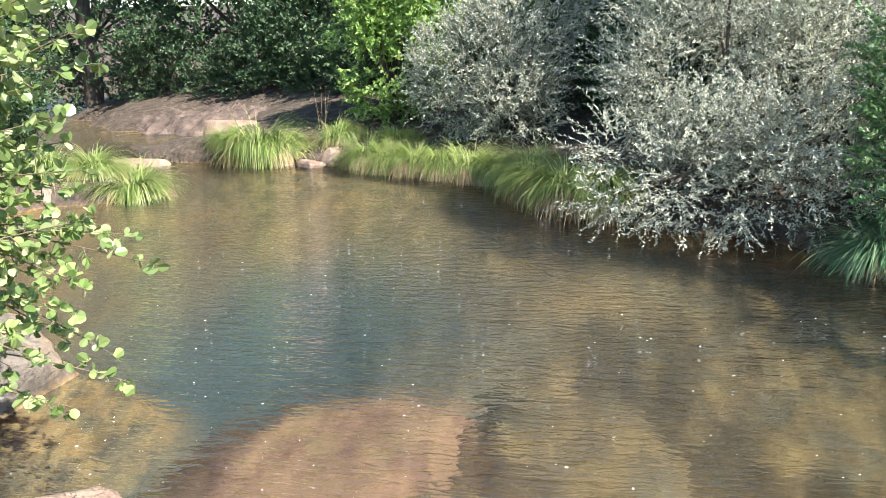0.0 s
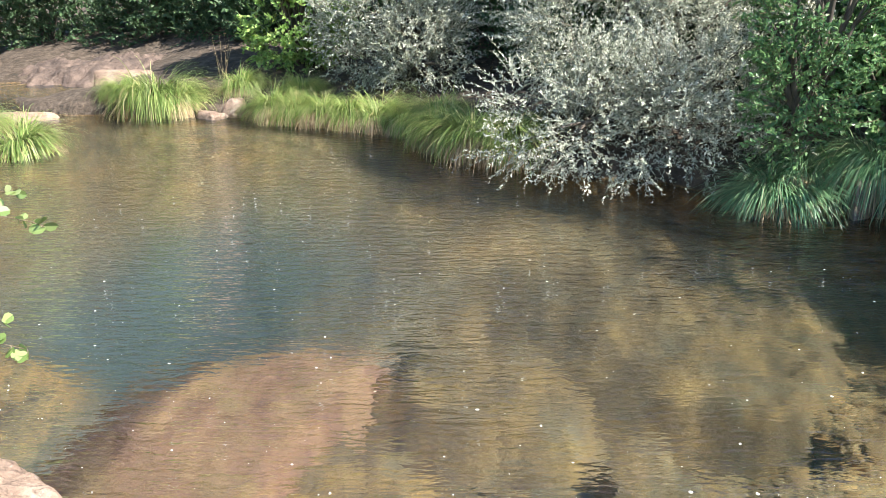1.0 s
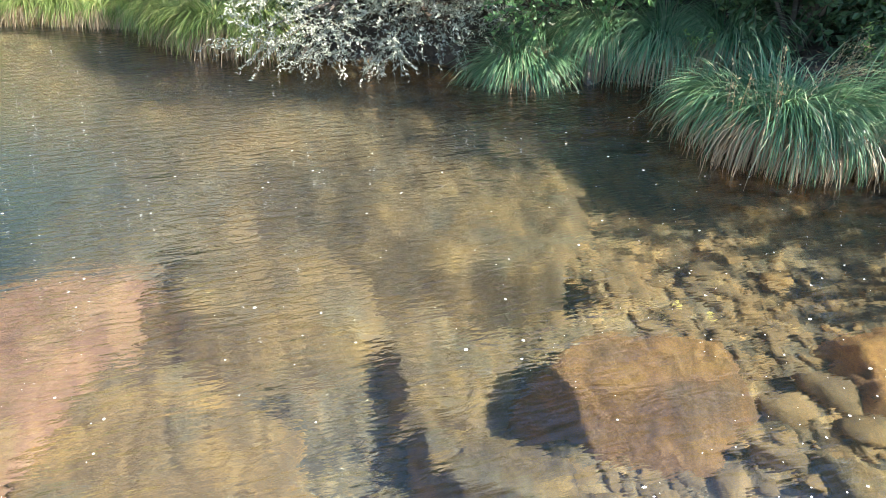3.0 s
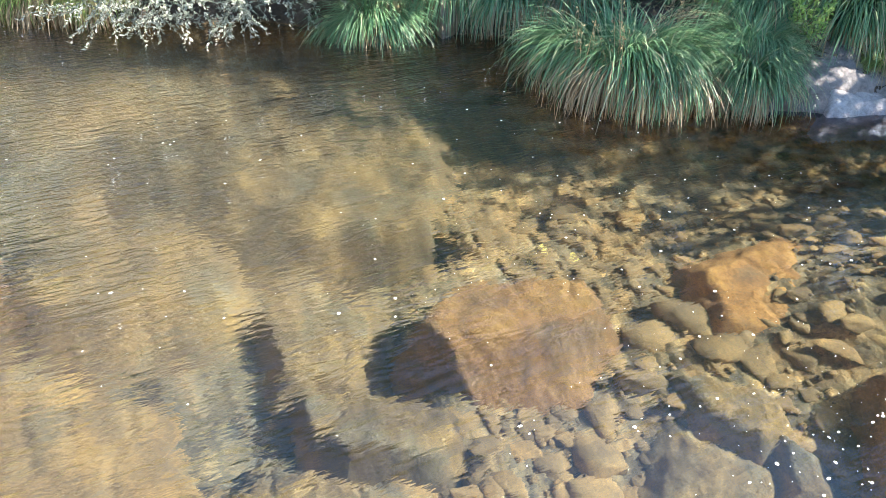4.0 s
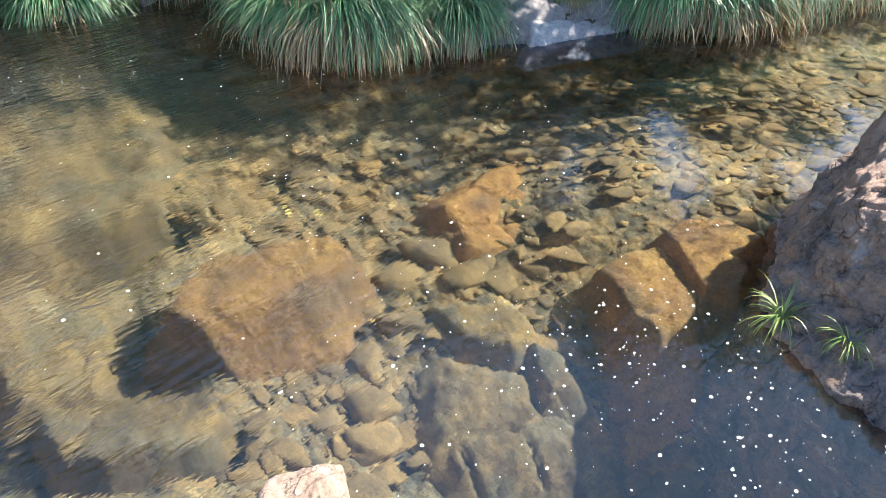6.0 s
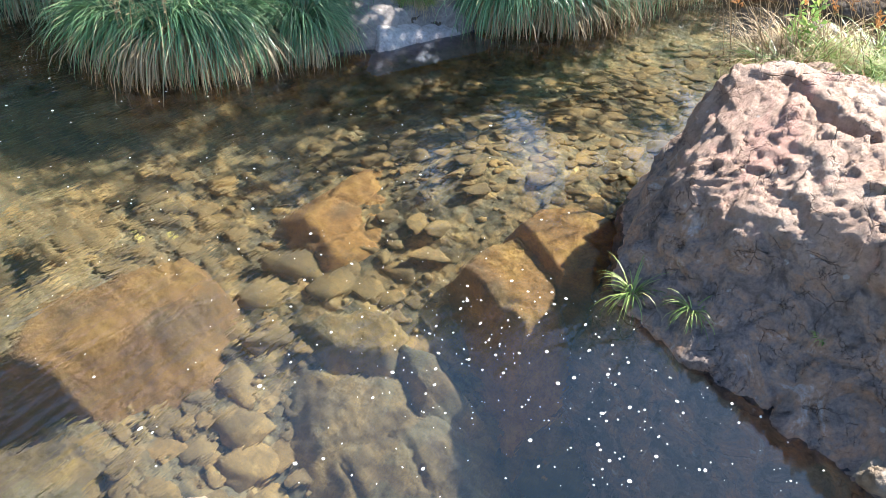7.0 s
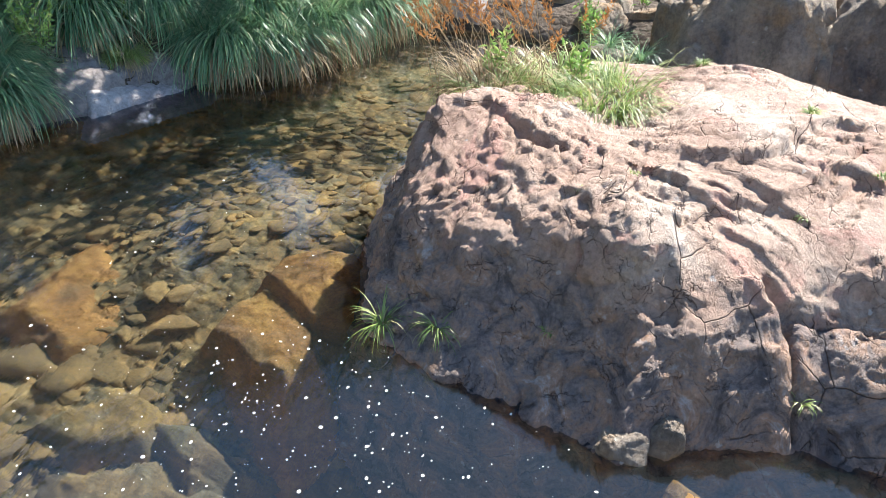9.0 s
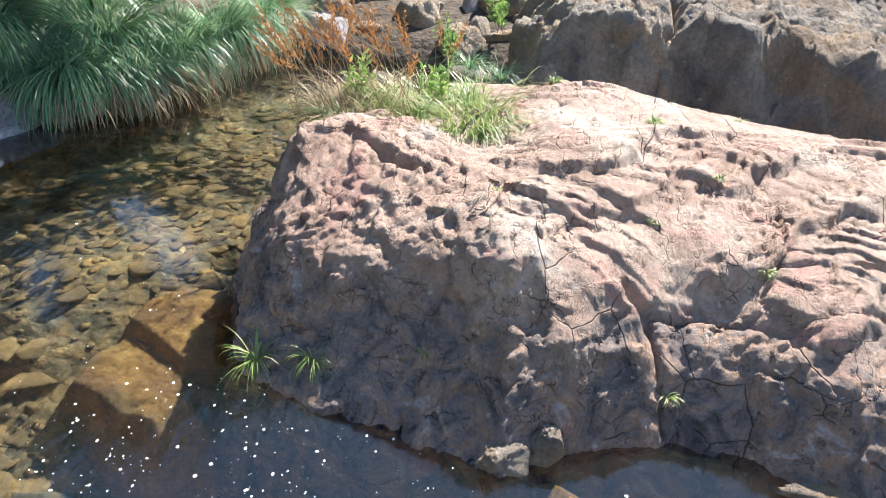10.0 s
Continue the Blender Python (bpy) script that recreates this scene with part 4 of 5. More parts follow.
slab("sunken_slab", "broad amber flat slab under the water", ((3.54, 2.1), (4.18, 2.2), (4.46, 2.0), (4.38, 1.52), (4.22, 1.26), (3.93, 1.18), (3.58, 1.38), (3.38, 1.7)), -0.5, (1.0, 0.6, 0.6, 0.6, 0.8, 1.2, 1.2, 1.2), 5, BED_ROCK, round_off=90)
slab("sunken_slab", "cracked ochre slab just under the water beside the outcrop", ((3.99, 0.81), (4.17, 0.8), (4.35, 0.61), (4.33, 0.39), (4.07, 0.21), (3.84, 0.28), (3.7, 0.39)), -0.15, 2.4, 8, BED_ROCK, (0.06, 0.05), round_off=120, wander=0.03)
slab("sunken_slab", "broken ochre slab end in shallow water beside the outcrop", ((3.44, 0.95), (3.74, 0.93), (3.95, 0.8), (3.74, 0.45), (3.46, 0.34), (3.24, 0.45), (3.36, 0.65)), -0.28, (3, 3, 4, 3, 3, 3, 3), 9, BED_ROCK, (0.12, 0.03), round_off=120, rough=0.025, wander=0.05)
slab("sunken_slab", "long rippled reddish rock under the water", ((-1.7, 2.2), (-1.95, 2.76), (-1.97, 3.3), (-1.79, 3.74), (-1.45, 4.08), (-0.92, 4.21), (-0.6, 4.07), (-0.62, 3.72), (-0.84, 3.16), (-0.93, 2.77), (-1.3, 2.45)), -0.45, (0.9, 0.9, 0.9, 0.9, 1.0, 1.3, 3, 3, 3, 2, 1), 11, RED_ROCK, round_off=24, rough=0.03)
slab("sunken_slab", "flat yellowish rock slab under the water", ((1.28, 5.74), (2.05, 5.8), (2.76, 5.31), (2.78, 4.49), (2.41, 3.74), (2.21, 3.54), (1.46, 3.59), (1.13, 4.34)), -0.5, (0.5, 0.5, 0.8, 1.5, 3, 4, 0.5, 0.4), 13, SILTY_ROCK, rough=0.05)
slab("sunken_slab", "large flat greyish slab under the near water", ((-0.99, 3.06), (-0.72, 3.37), (-0.35, 3.26), (0.02, 2.89), (0.19, 2.72), (0.24, 2.18), (-0.4, 1.9), (-0.99, 2.39)), -0.68, 2.5, 14, SILTY_ROCK)
slab("sunken_slab", "flat brown rock under the water", ((-0.37, 4.01), (-0.01, 4.33), (0.58, 4.44), (0.88, 3.79), (0.75, 3.41), (0.17, 3.46), (-0.11, 3.63)), -0.6, 1.2, 15, SILTY_ROCK, round_off=30)
slab("sunken_slab", "flat amber rock under the water", ((1.01, 3.09), (1.44, 3.06), (1.6, 2.85), (1.42, 2.6), (1.2, 2.45), (0.92, 2.52)), -0.7, 2.0, 16, SILTY_ROCK)
slab("sunken_slab", "flat silty rock beside the sunken block", ((0.99, 2.36), (1.26, 2.24), (1.63, 1.93), (1.59, 1.77), (1.44, 1.72), (1.1, 1.91), (0.97, 2.11)), -0.68, 3.0, 17, SILTY_ROCK)
slab("sunken_slab", "flat greenish rock under the near water", ((0.45, 1.75), (1.05, 1.4), (1.3, 1.5), (1.0, 1.78), (0.7, 2.05)), -0.7, 3.0, 18, SILTY_ROCK)
slab("sunken_slab", "small flat brown slab among the cobbles", ((2.84, 1.53), (3.02, 1.39), (3.14, 1.19), (3.07, 1.05), (2.9, 1.04), (2.78, 1.24)), -0.58, (2, 2, 2, 2.5, 2.5, 2), 19, SILTY_ROCK, round_off=40, wander=0.03)
slab("sunken_slab", "long flat brown slab among the cobbles", ((2.65, 1.39), (2.81, 1.08), (2.9, 0.76), (2.61, 0.61), (2.45, 0.82), (2.41, 1.03)), -0.74, 1.0, 20, SILTY_ROCK, (0.1, 0.05), round_off=30, rough=0.035, wander=0.06)
slab("sunken_slab", "narrow amber slab leaning among the cobbles", ((3.03, 1.02), (3.05, 0.85), (2.93, 0.65), (2.83, 0.71), (2.94, 0.91)), -0.62, 2.0, 21, SILTY_ROCK, (0.2, 0), round_off=40, wander=0.03)
slab("ledge_rock", "dark purplish rock shelf in the bank", ((5.5, 3.6), (5.9, 3.35), (6.4, 3.15), (6.85, 2.95), (7.1, 3.3), (6.5, 4.0), (5.9, 4.0)), 0.3, (1.2, 1.2, 1.2, 1.2, 2, 2, 2), 72, PURPLE_ROCK, (0.03, 0.22), rough=0.035)
slab("ledge_rock", "pale grey flat ledge at the waterline", ((5.76, 3.16), (6.2, 2.98), (6.58, 2.86), (6.62, 3.0), (6.2, 3.22), (5.85, 3.3)), 0.11, (1.2, 1.2, 1.2, 2, 2, 2), 71, PALE_DRY, (-0.02, 0.2), rough=0.014, wander=0.03)
stone("bank_boulder", "grey boulder dappled with leaf shade beside the water", (-4.05, 3.35, -0.05), (0.8, 0.8, 0.6), 35, 17, WALL_ROCK, 0.85)
stone("bank_boulder", "reddish boulder behind the alder branches", (-6.3, 4.9, 0.15), (0.9, 0.6, 0.5), 0, 20, SHORE_ROCK, 0.85)
stone("near_boulder", "pale pink rounded boulder on the near bank", (-2.02, 1.98, -0.04), (0.44, 0.34, 0.36), 15, 19, SHORE_ROCK, 1.0, facets=26)
stone("near_boulder", "pale pinkish speckled small boulder on the near bank", (1.26, 0.53, 0.28), (0.18, 0.16, 0.16), 40, 24, SHORE_ROCK, 1.0, facets=26)
slab("far_boulder", "broad low grey-pink rock mound upstream, darkened for tree shade", ((-11.6, 18.6), (-10.4, 17.6), (-9.0, 17.1), (-7.6, 16.9), (-6.8, 18.2), (-8.6, 20.0), (-11, 20)), 0.5, (0.7, 0.8, 0.9, 0.9, 1, 1, 1), 29, DIM_ROCK, (0.06, 0.05), round_off=9, rough=0.09, wander=0.3)
stone("far_boulder", "low sunlit tan boulder on the far bank", (-7.0, 14.8, 0.3), (0.8, 0.5, 0.4), 10, 33, SHORE_ROCK, 0.8)
stone("shore_stone", "low wet tan stone at the far waterline", (-8.1, 12.3, 0.0), (0.75, 0.3, 0.2), 5, 34, SHORE_ROCK, 0.8)
stone("shore_stone", "low rounded orange stone at the far waterline", (-4.15, 12.42, 0.12), (0.3, 0.22, 0.27), 5, 35, SHORE_ROCK, 0.8)
stone("shore_stone", "pale flat stone at the far waterline", (-4.75, 12.4, 0.03), (0.3, 0.16, 0.12), 5, 36, SHORE_ROCK, 0.8)
stone("shore_stone", "flat tan stone at the far waterline", (-4.45, 12.22, 0.02), (0.4, 0.2, 0.12), 5, 37, SHORE_ROCK, 0.8)
stone("shore_stone", "grey stone in the riffle upstream", (-12.4, 14.2, 0.05), (0.5, 0.35, 0.25), 5, 38, WALL_ROCK, 0.8)
stone("shore_stone", "dark wet stone in the riffle upstream", (-14.4, 16.6, 0.05), (0.6, 0.35, 0.3), 5, 39, WALL_ROCK, 0.8)
stone("shore_stone", "pale stone under the sedges on the spit", (-7.6, 9.05, 0.08), (0.3, 0.25, 0.25), 5, 30, SHORE_ROCK, 0.8)
stone("ledge_rock", "grey rock under the shrub at the waterline", (3.95, 6.6, 0.1), (0.3, 0.25, 0.35), 0, 73, WALL_ROCK, 0.8)
stone("foot_stone", "pale rounded stone at the outcrop's foot", (2.99, -1.2, 0.0), (0.14, 0.11, 0.12), 40, 74, WALL_ROCK, 0.85, facets=16, rough=0.09)
stone("foot_stone", "grey rounded stone at the outcrop's foot", (3.05, -1.4, 0.02), (0.1, 0.09, 0.16), 10, 75, WALL_ROCK, 0.85, facets=16, rough=0.09)
stone("foot_stone", "amber wet stone awash at the outcrop's foot", (2.76, -1.5, -0.1), (0.22, 0.17, 0.14), 10, 76, BED_ROCK, 0.8)
stone("foot_stone", "grey long stone awash at the outcrop's foot", (2.9, -2.75, -0.03), (0.4, 0.09, 0.1), 78, 77, WALL_ROCK, 0.85)
for k, (x, y, z, sx, sy, sz, label) in enumerate((
        (9.35, -1.75, 0.05, 0.5, 0.42, 0.75, "upright grey block with ochre stains in the far bank"),
        (9.9, -0.85, 0.12, 0.42, 0.4, 0.4, "dark wet block at the head of the pool"), (10.6, -0.3, 0.2, 0.45, 0.4, 0.5, "rounded reddish block at the head of the pool"),
        (10.4, 0.35, 0.1, 0.35, 0.3, 0.3, "grey block at the head of the pool"), (11.0, 0.9, 0.2, 0.45, 0.4, 0.5, "pale grey block behind the pool"),
        (11.2, -1.4, 0.45, 0.6, 0.5, 0.6, "tan boulder behind the pool"), (9.1, -0.95, -0.02, 0.4, 0.3, 0.2, "flat dark stone in the head of the pool"),
        (8.85, 0.0, -0.02, 0.25, 0.2, 0.16, "small grey stone in the head of the pool"), (11.9, 0.2, 0.5, 0.6, 0.6, 0.6, "grey tan boulder behind the pool"),
        (8.2, -4.1, 0.0, 0.3, 0.25, 0.3, "dark blue-grey wet stone in the channel"), (8.05, -3.5, -0.05, 0.22, 0.25, 0.25, "dark wet stone in the channel"),
        (11.5, -3.4, 0.7, 1.2, 1.2, 0.9, "sunlit tan boulder higher on the bank"), (11.4, -5.8, 0.8, 1.4, 1.3, 0.9, "sunlit ochre boulder higher on the bank"))):
    stone("wall_boulder", label, (x, y, z), (sx, sy, sz), 37 * k, 40 + k, WALL_ROCK, 1.0, detail=4, facets=16, rough=0.11, group="boulders of the far bank")

slab("wall_boulder", "big grey and ochre boulder with a sunlit top", ((8.3, -3.12), (8.05, -3.65), (7.7, -4.85), (7.5, -6.6), (10.4, -6.9), (10.5, -3.4)), 0.95, (3, 2.6, 2.4, 2, 2, 3), 141, WALL_ROCK, (0.1, 0.1), round_off=12, rough=0.11, wander=0.22, group="boulders of the far bank")
slab("wall_boulder", "upright grey boulder with ochre stains in the far bank", ((8.75, -2.05), (8.5, -2.5), (8.42, -2.95), (10.2, -3.3), (10.4, -1.9)), 1.02, (2.4, 2.8, 3, 2, 2), 142, WALL_ROCK, (0.05, -0.05), round_off=12, rough=0.1, wander=0.18, group="boulders of the far bank")

fill = np.random.default_rng(91)
for k in range(26):
    y = fill.uniform(-1.3, 2.2)
    x = 9.75 + fill.uniform(0, 2.2) + 0.1 * abs(y)
    r = fill.uniform(0.18, 0.42)
    stone("bank_rock", ("grey tan rock in the broken bank", "ochre-stained rock in the broken bank", "pale rock in the broken bank")[k % 3], (x, y, 0.05 + 0.28 * (x - 9.7)), (r, r * fill.uniform(0.7, 1.1), r * fill.uniform(0.7, 1.2)), fill.uniform(0, 360), 700 + k, PALE_DRY if k % 3 == 2 else WALL_ROCK, 1.0, detail=4, facets=12, group="small rocks of the far bank")

# ---- cobbles on the bed: each of its own, then the gravel between ----
rng = np.random.default_rng(7)
cobble_meshes = [stone_mesh("cobble", 200 + k, 0.62, 3, 0.08, COBBLE, 9, 18.0) for k in range(10)]
laid = [(2.2, 2.4, 0.55), (4.0, 2.05, 0.5), (4.25, 0.95, 0.3), (3.65, 0.92, 0.3), (2.95, 1.58, 0.15), (2.75, 1.15, 0.2), (-1.4, 3.4, 0.6), (-0.2, 2.5, 0.4), (1.7, 5.1, 0.7)]
spots = []
FIELDS = ((2.2, 3.9, 0.15, 2.1, 0.075, 0.24, 620), (4.2, 7.2, 0.5, 2.9, 0.05, 0.14, 1500), (2.3, 3.9, 2.1, 3.6, 0.045, 0.15, 480), (1.3, 2.3, 1.0, 2.0, 0.06, 0.18, 220), (6.8, 9.3, -0.6, 1.6, 0.06, 0.14, 150), (-4.6, -2.9, 2.3, 3.9, 0.05, 0.14, 60), (1.8, 2.8, 3.0, 3.9, 0.04, 0.1, 70))
for x0, x1, y0, y1, small, large, tries in FIELDS:
    for _ in range(tries):
        x, y = rng.uniform(x0, x1), rng.uniform(y0, y1)
        r = small + (large - small) * rng.uniform(0, 1) ** 1.8
        if any((x - a) ** 2 + (y - b) ** 2 < (0.58 * (r + c)) ** 2 for a, b, c in laid) or height_at(x, y) > -0.05 or rock_top(x, y) > -0.25:
            continue
        laid.append((x, y, r))
        turn = rng.uniform(0, 360) if rng.uniform() < 0.4 else rng.normal(-40, 18)
        spots.append((x, y, r, pose(x, y, height_at(x, y) + 0.02 * r, *rng.uniform(-9, 9, 2), turn) @ Matrix.Diagonal((r * rng.uniform(1.0, 1.6), r * rng.uniform(0.65, 1.0), r * rng.uniform(0.4, 0.65) * (0.6 if r > 0.2 else 1), 1))))
spots.sort(key=lambda c: (c[0] - 2.6) ** 2 + (c[1] - 1.2) ** 2)
for x, y, r, m in spots[:290]:
    ob = new("cobble", cobble_meshes[int(rng.integers(10))])
    ob.matrix_world = m
    tagged(ob, "worn brown silty cobble on the stream bed", "cobble", "cobbles on the stream bed")
cv, cf, count = [], [], 0
shapes = [(np.array([v.co[:] for v in me.vertices]), np.array([p.vertices[:] for p in me.polygons])) for me in cobble_meshes]
for x, y, r, m in spots[290:]:
    v, f = shapes[int(rng.integers(10))]
    m = np.array(m)
    cv.append(v @ m[:3, :3].T + m[:3, 3])
    cf.append(f + count)
    count += len(v)
tagged(mesh_object("cobble_bed", np.concatenate(cv), np.concatenate(cf), COBBLE), "packed brown cobbles of the shallows", "cobble", kind="stuff")
ball = np.array(((1, 0, 0), (-1, 0, 0), (0, 1, 0), (0, -1, 0), (0, 0, 1), (0, 0, -1), (0.6, 0.6, 0.55), (-0.6, 0.6, 0.5), (-0.6, -0.6, 0.55), (0.6, -0.6, 0.5)), float)
skin = np.array(((4, 0, 6), (4, 6, 2), (4, 2, 7), (4, 7, 1), (4, 1, 8), (4, 8, 3), (4, 3, 9), (4, 9, 0), (0, 2, 6), (2, 1, 7), (1, 3, 8), (3, 0, 9), (5, 2, 0), (5, 1, 2), (5, 3, 1), (5, 0, 3)))
gn = 1400
gxy = np.concatenate((rng.uniform((1.8, 0.1), (4.4, 3.8), (gn // 2, 2)), rng.uniform((4.0, 0.3), (8.5, 3.2), (gn // 4, 2)), rng.uniform((0.0, 1.2), (2.4, 3.0), (gn // 8, 2))))
gz = ground_height(gxy[:, 0], gxy[:, 1])
gxy, gz = gxy[gz < -0.02], gz[gz < -0.02]
gr = rng.uniform(0.01, 0.035, (len(gz), 1, 1)) * np.stack((rng.uniform(0.8, 1.4, len(gz)), rng.uniform(0.7, 1.1, len(gz)), rng.uniform(0.5, 0.8, len(gz))), -1)[:, None]
gv = np.concatenate((gxy, gz[:, None]), 1)[:, None] + ball * gr
tagged(mesh_object("gravel", gv.reshape(-1, 3), (np.arange(len(gz))[:, None, None] * 10 + skin).reshape(-1, 3), COBBLE), "fine amber gravel between the cobbles of the bed", "gravel", kind="stuff")

# ---- sedges ----
sedge_blades, sedge_dead = [], []
for k in range(5):
    v, f = blades(1500, 0.22, 0.8, 0.0115, 300 + k, (0.5, 1.5), 0.95, 7, 46)
    sedge_blades.append((v, f))
    v, f = blades(1300, 0.32, 0.86, 0.011, 320 + k, (0.0, 0.8), 1.45, 6, 40)
    sedge_dead.append((v, f))
made = {}


def sedge(x, y, scale, kind, sunny, label):
    """kind picks one of the five tussocks; alike ones share their meshes."""
    at = pose(x, y, max(height_at(x, y), 0.04), 0, 0, 71 * (x + y)) @ Matrix.Diagonal((1.1 * scale, 1.1 * scale, scale * (1.0 + 0.05 * kind), 1))
    if (kind, sunny) in made:
        ob = copy_thing(made[kind, sunny], pose(0, 0, 0))
        ob.matrix_basis = at
        ob["label"] = label
        return ob
    ob = thing("sedge_tussock", label, "sedge", "sedges along the banks")
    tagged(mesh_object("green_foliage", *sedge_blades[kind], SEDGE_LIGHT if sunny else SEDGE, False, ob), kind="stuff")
    tagged(mesh_object("dead_skirt", *sedge_dead[kind], STRAW, False, ob, "straw-coloured dead skirt"), kind="stuff")
    ob.matrix_basis = at
    made[kind, sunny] = ob
    return ob


FRESH, SHADY = "sunlit yellow-green sedge tussock with a straw skirt at the waterline", "drooping sedge tussock at the waterline, coloured dark green for shade"
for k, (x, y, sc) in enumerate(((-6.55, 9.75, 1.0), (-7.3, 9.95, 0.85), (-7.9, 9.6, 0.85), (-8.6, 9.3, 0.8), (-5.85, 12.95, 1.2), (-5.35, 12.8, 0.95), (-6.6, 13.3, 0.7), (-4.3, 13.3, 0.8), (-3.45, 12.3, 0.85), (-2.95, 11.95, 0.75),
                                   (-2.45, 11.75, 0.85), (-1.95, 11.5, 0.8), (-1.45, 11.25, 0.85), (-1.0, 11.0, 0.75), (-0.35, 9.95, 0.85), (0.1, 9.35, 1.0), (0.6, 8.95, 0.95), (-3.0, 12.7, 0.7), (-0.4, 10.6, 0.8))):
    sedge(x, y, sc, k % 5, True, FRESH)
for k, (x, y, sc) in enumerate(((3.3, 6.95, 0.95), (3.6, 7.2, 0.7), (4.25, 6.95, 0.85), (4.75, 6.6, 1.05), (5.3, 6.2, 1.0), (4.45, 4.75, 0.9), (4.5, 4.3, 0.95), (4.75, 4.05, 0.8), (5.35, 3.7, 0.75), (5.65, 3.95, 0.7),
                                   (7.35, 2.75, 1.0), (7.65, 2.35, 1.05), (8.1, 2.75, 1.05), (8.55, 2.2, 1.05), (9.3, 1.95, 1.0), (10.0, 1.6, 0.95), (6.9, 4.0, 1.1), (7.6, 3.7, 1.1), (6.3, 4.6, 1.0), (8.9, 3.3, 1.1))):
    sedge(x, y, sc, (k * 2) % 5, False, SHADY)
sedge(6.5, 3.3, 0.35, 1, True, "small green sedge tuft on the grey ledge")
HANGING = []
for x, y, z, sc in ((8.95, -1.35, 0.15, 0.5), (8.8, -2.75, 0.45, 0.5), (8.35, -4.0, 0.3, 0.4), (9.0, -1.0, 0.25, 0.6)):
    HANGING.append((x, y, z, sc))

# ---- the spray of grass on the outcrop ----
dry = thing("dry_grass_clump", "yellow-green and straw grass clump growing on the outcrop", "grass", at=(5.75, -0.45, 0.66))
for k, (dx, dy, ln, n, mat, nm) in enumerate(((-0.2, 0.25, 0.34, 260, STRAW, "straw_foliage"), (-0.4, 0.15, 0.36, 320, SEDGE_LIGHT, "green_foliage"), (-0.35, -0.1, 0.3, 420, STRAW, "straw_foliage"), (-0.4, -0.55, 0.42, 900, SEDGE_LIGHT, "green_foliage"), (-0.1, -0.2, 0.42, 420, SEDGE_LIGHT, "green_foliage"), (0.0, -0.7, 0.42, 600, SEDGE_LIGHT, "green_foliage"), (0.15, 0.2, 0.4, 260, STRAW, "straw_foliage"))):
    v, f = blades(int(1.3 * n), 0.28, ln * 1.15, 0.0085, 400 + k, (0.5, 1.5), 0.85, 6, 40)
    mesh_object(nm, v + np.array((dx, dy, 0)), f, mat, False, dry)
rg = np.random.default_rng(5)
stalks, heads = [], []
for k in range(70):
    b = np.array((rg.uniform(-0.5, 0.4), rg.uniform(-0.25, 0.65), 0))
    lean = np.array((rg.normal(-0.05, 0.16), rg.normal(0.12, 0.2), rg.uniform(0.5, 0.85)))
    q = np.linspace(0, 1, 7)[:, None]
    p = b + lean * q + np.array((0, 0.1, -0.1)) * q ** 3 * rg.uniform(0, 1.5)
    stalks.append((p, 0.0022, 0.001))
    t = np.repeat(np.linspace(0.72, 1, 12), 2)[:, None]
    hp = b + lean * t + np.array((0, 0.1, -0.1)) * t ** 3 * 0.7
    heads.append(leaves(hp, unit(unit(lean) + 0.6 * rg.normal(size=(24, 3))), 0.036, 0.012, rg))
mesh_object("seed_stalk_spray", *tubes(stalks, 4), STRAW, False, dry, "thin reddish straw stalks")
hv = np.concatenate([h[0] for h in heads])
hf = np.concatenate([h[1] + 96 * k for k, h in enumerate(heads)])
mesh_object("seed_head_spray", hv, hf, RUSTY, False, dry, "feathery rusty seed heads")


def tuft(x, y, ln, n, label, light=True, z=None):
    ob = thing("grass_tuft", label, "grass", "tufts in the cracks of the outcrop", (x, y, (rock_top(x, y) if z is None else z) - 0.01))
    mesh_object("foliage", *blades(n, 0.025, ln, 0.006, int(1000 + 100 * x), (0.3, 1.5), 0.8, 6), SEDGE_LIGHT if light else SEDGE, False, ob)
    return ob


for x, y, ln, n in ((3.52, -0.02, 0.24, 60), (3.45, -0.32, 0.2, 40), (3.4, -0.85, 0.06, 30), (4.0, -1.95, 0.07, 30), (3.75, -2.45, 0.1, 50), (4.35, -2.35, 0.08, 40), (5.1, -2.15, 0.16, 120), (5.35, -2.75, 0.12, 60), (5.9, -1.6, 0.14, 90), (3.9, -0.9, 0.05, 26), (4.1, -1.15, 0.05, 26), (3.3, -1.95, 0.14, 30)):
    tuft(x, y, ln * (1 if ln > 0.18 else 0.6), n, "small yellow-green grass tuft in a crack of the outcrop")

for x, y, z, sc in HANGING:
    tuft(x - 0.2, y, sc * 0.9, 170, "green grass tuft hanging from the far boulders", False, z)

# ---- shrubs and trees ----
plant("willow_bush", "silvery grey-leaved willow bush overhanging the water", "bush", (2.2, 8.9, 0.5),
      ((1.15, 8.1, 0.75, 0.75, 0.7, 0.75), (1.8, 7.75, 0.75, 0.8, 0.7, 0.75), (2.6, 7.7, 0.8, 0.8, 0.7, 0.8), (2.1, 9.1, 1.75, 1.5, 0.9, 1.2), (1.5, 9.2, 1.6, 0.8, 0.6, 0.95), (3.1, 8.5, 1.7, 0.9, 0.8, 1.1), (2.6, 9.4, 2.7, 1.5, 0.8, 0.8)),
      SILVER_LEAF, 3700, 30, 0.5, 0.05, 0.019, 1, shell=0.62, gaps=0.9, droop=0.35)
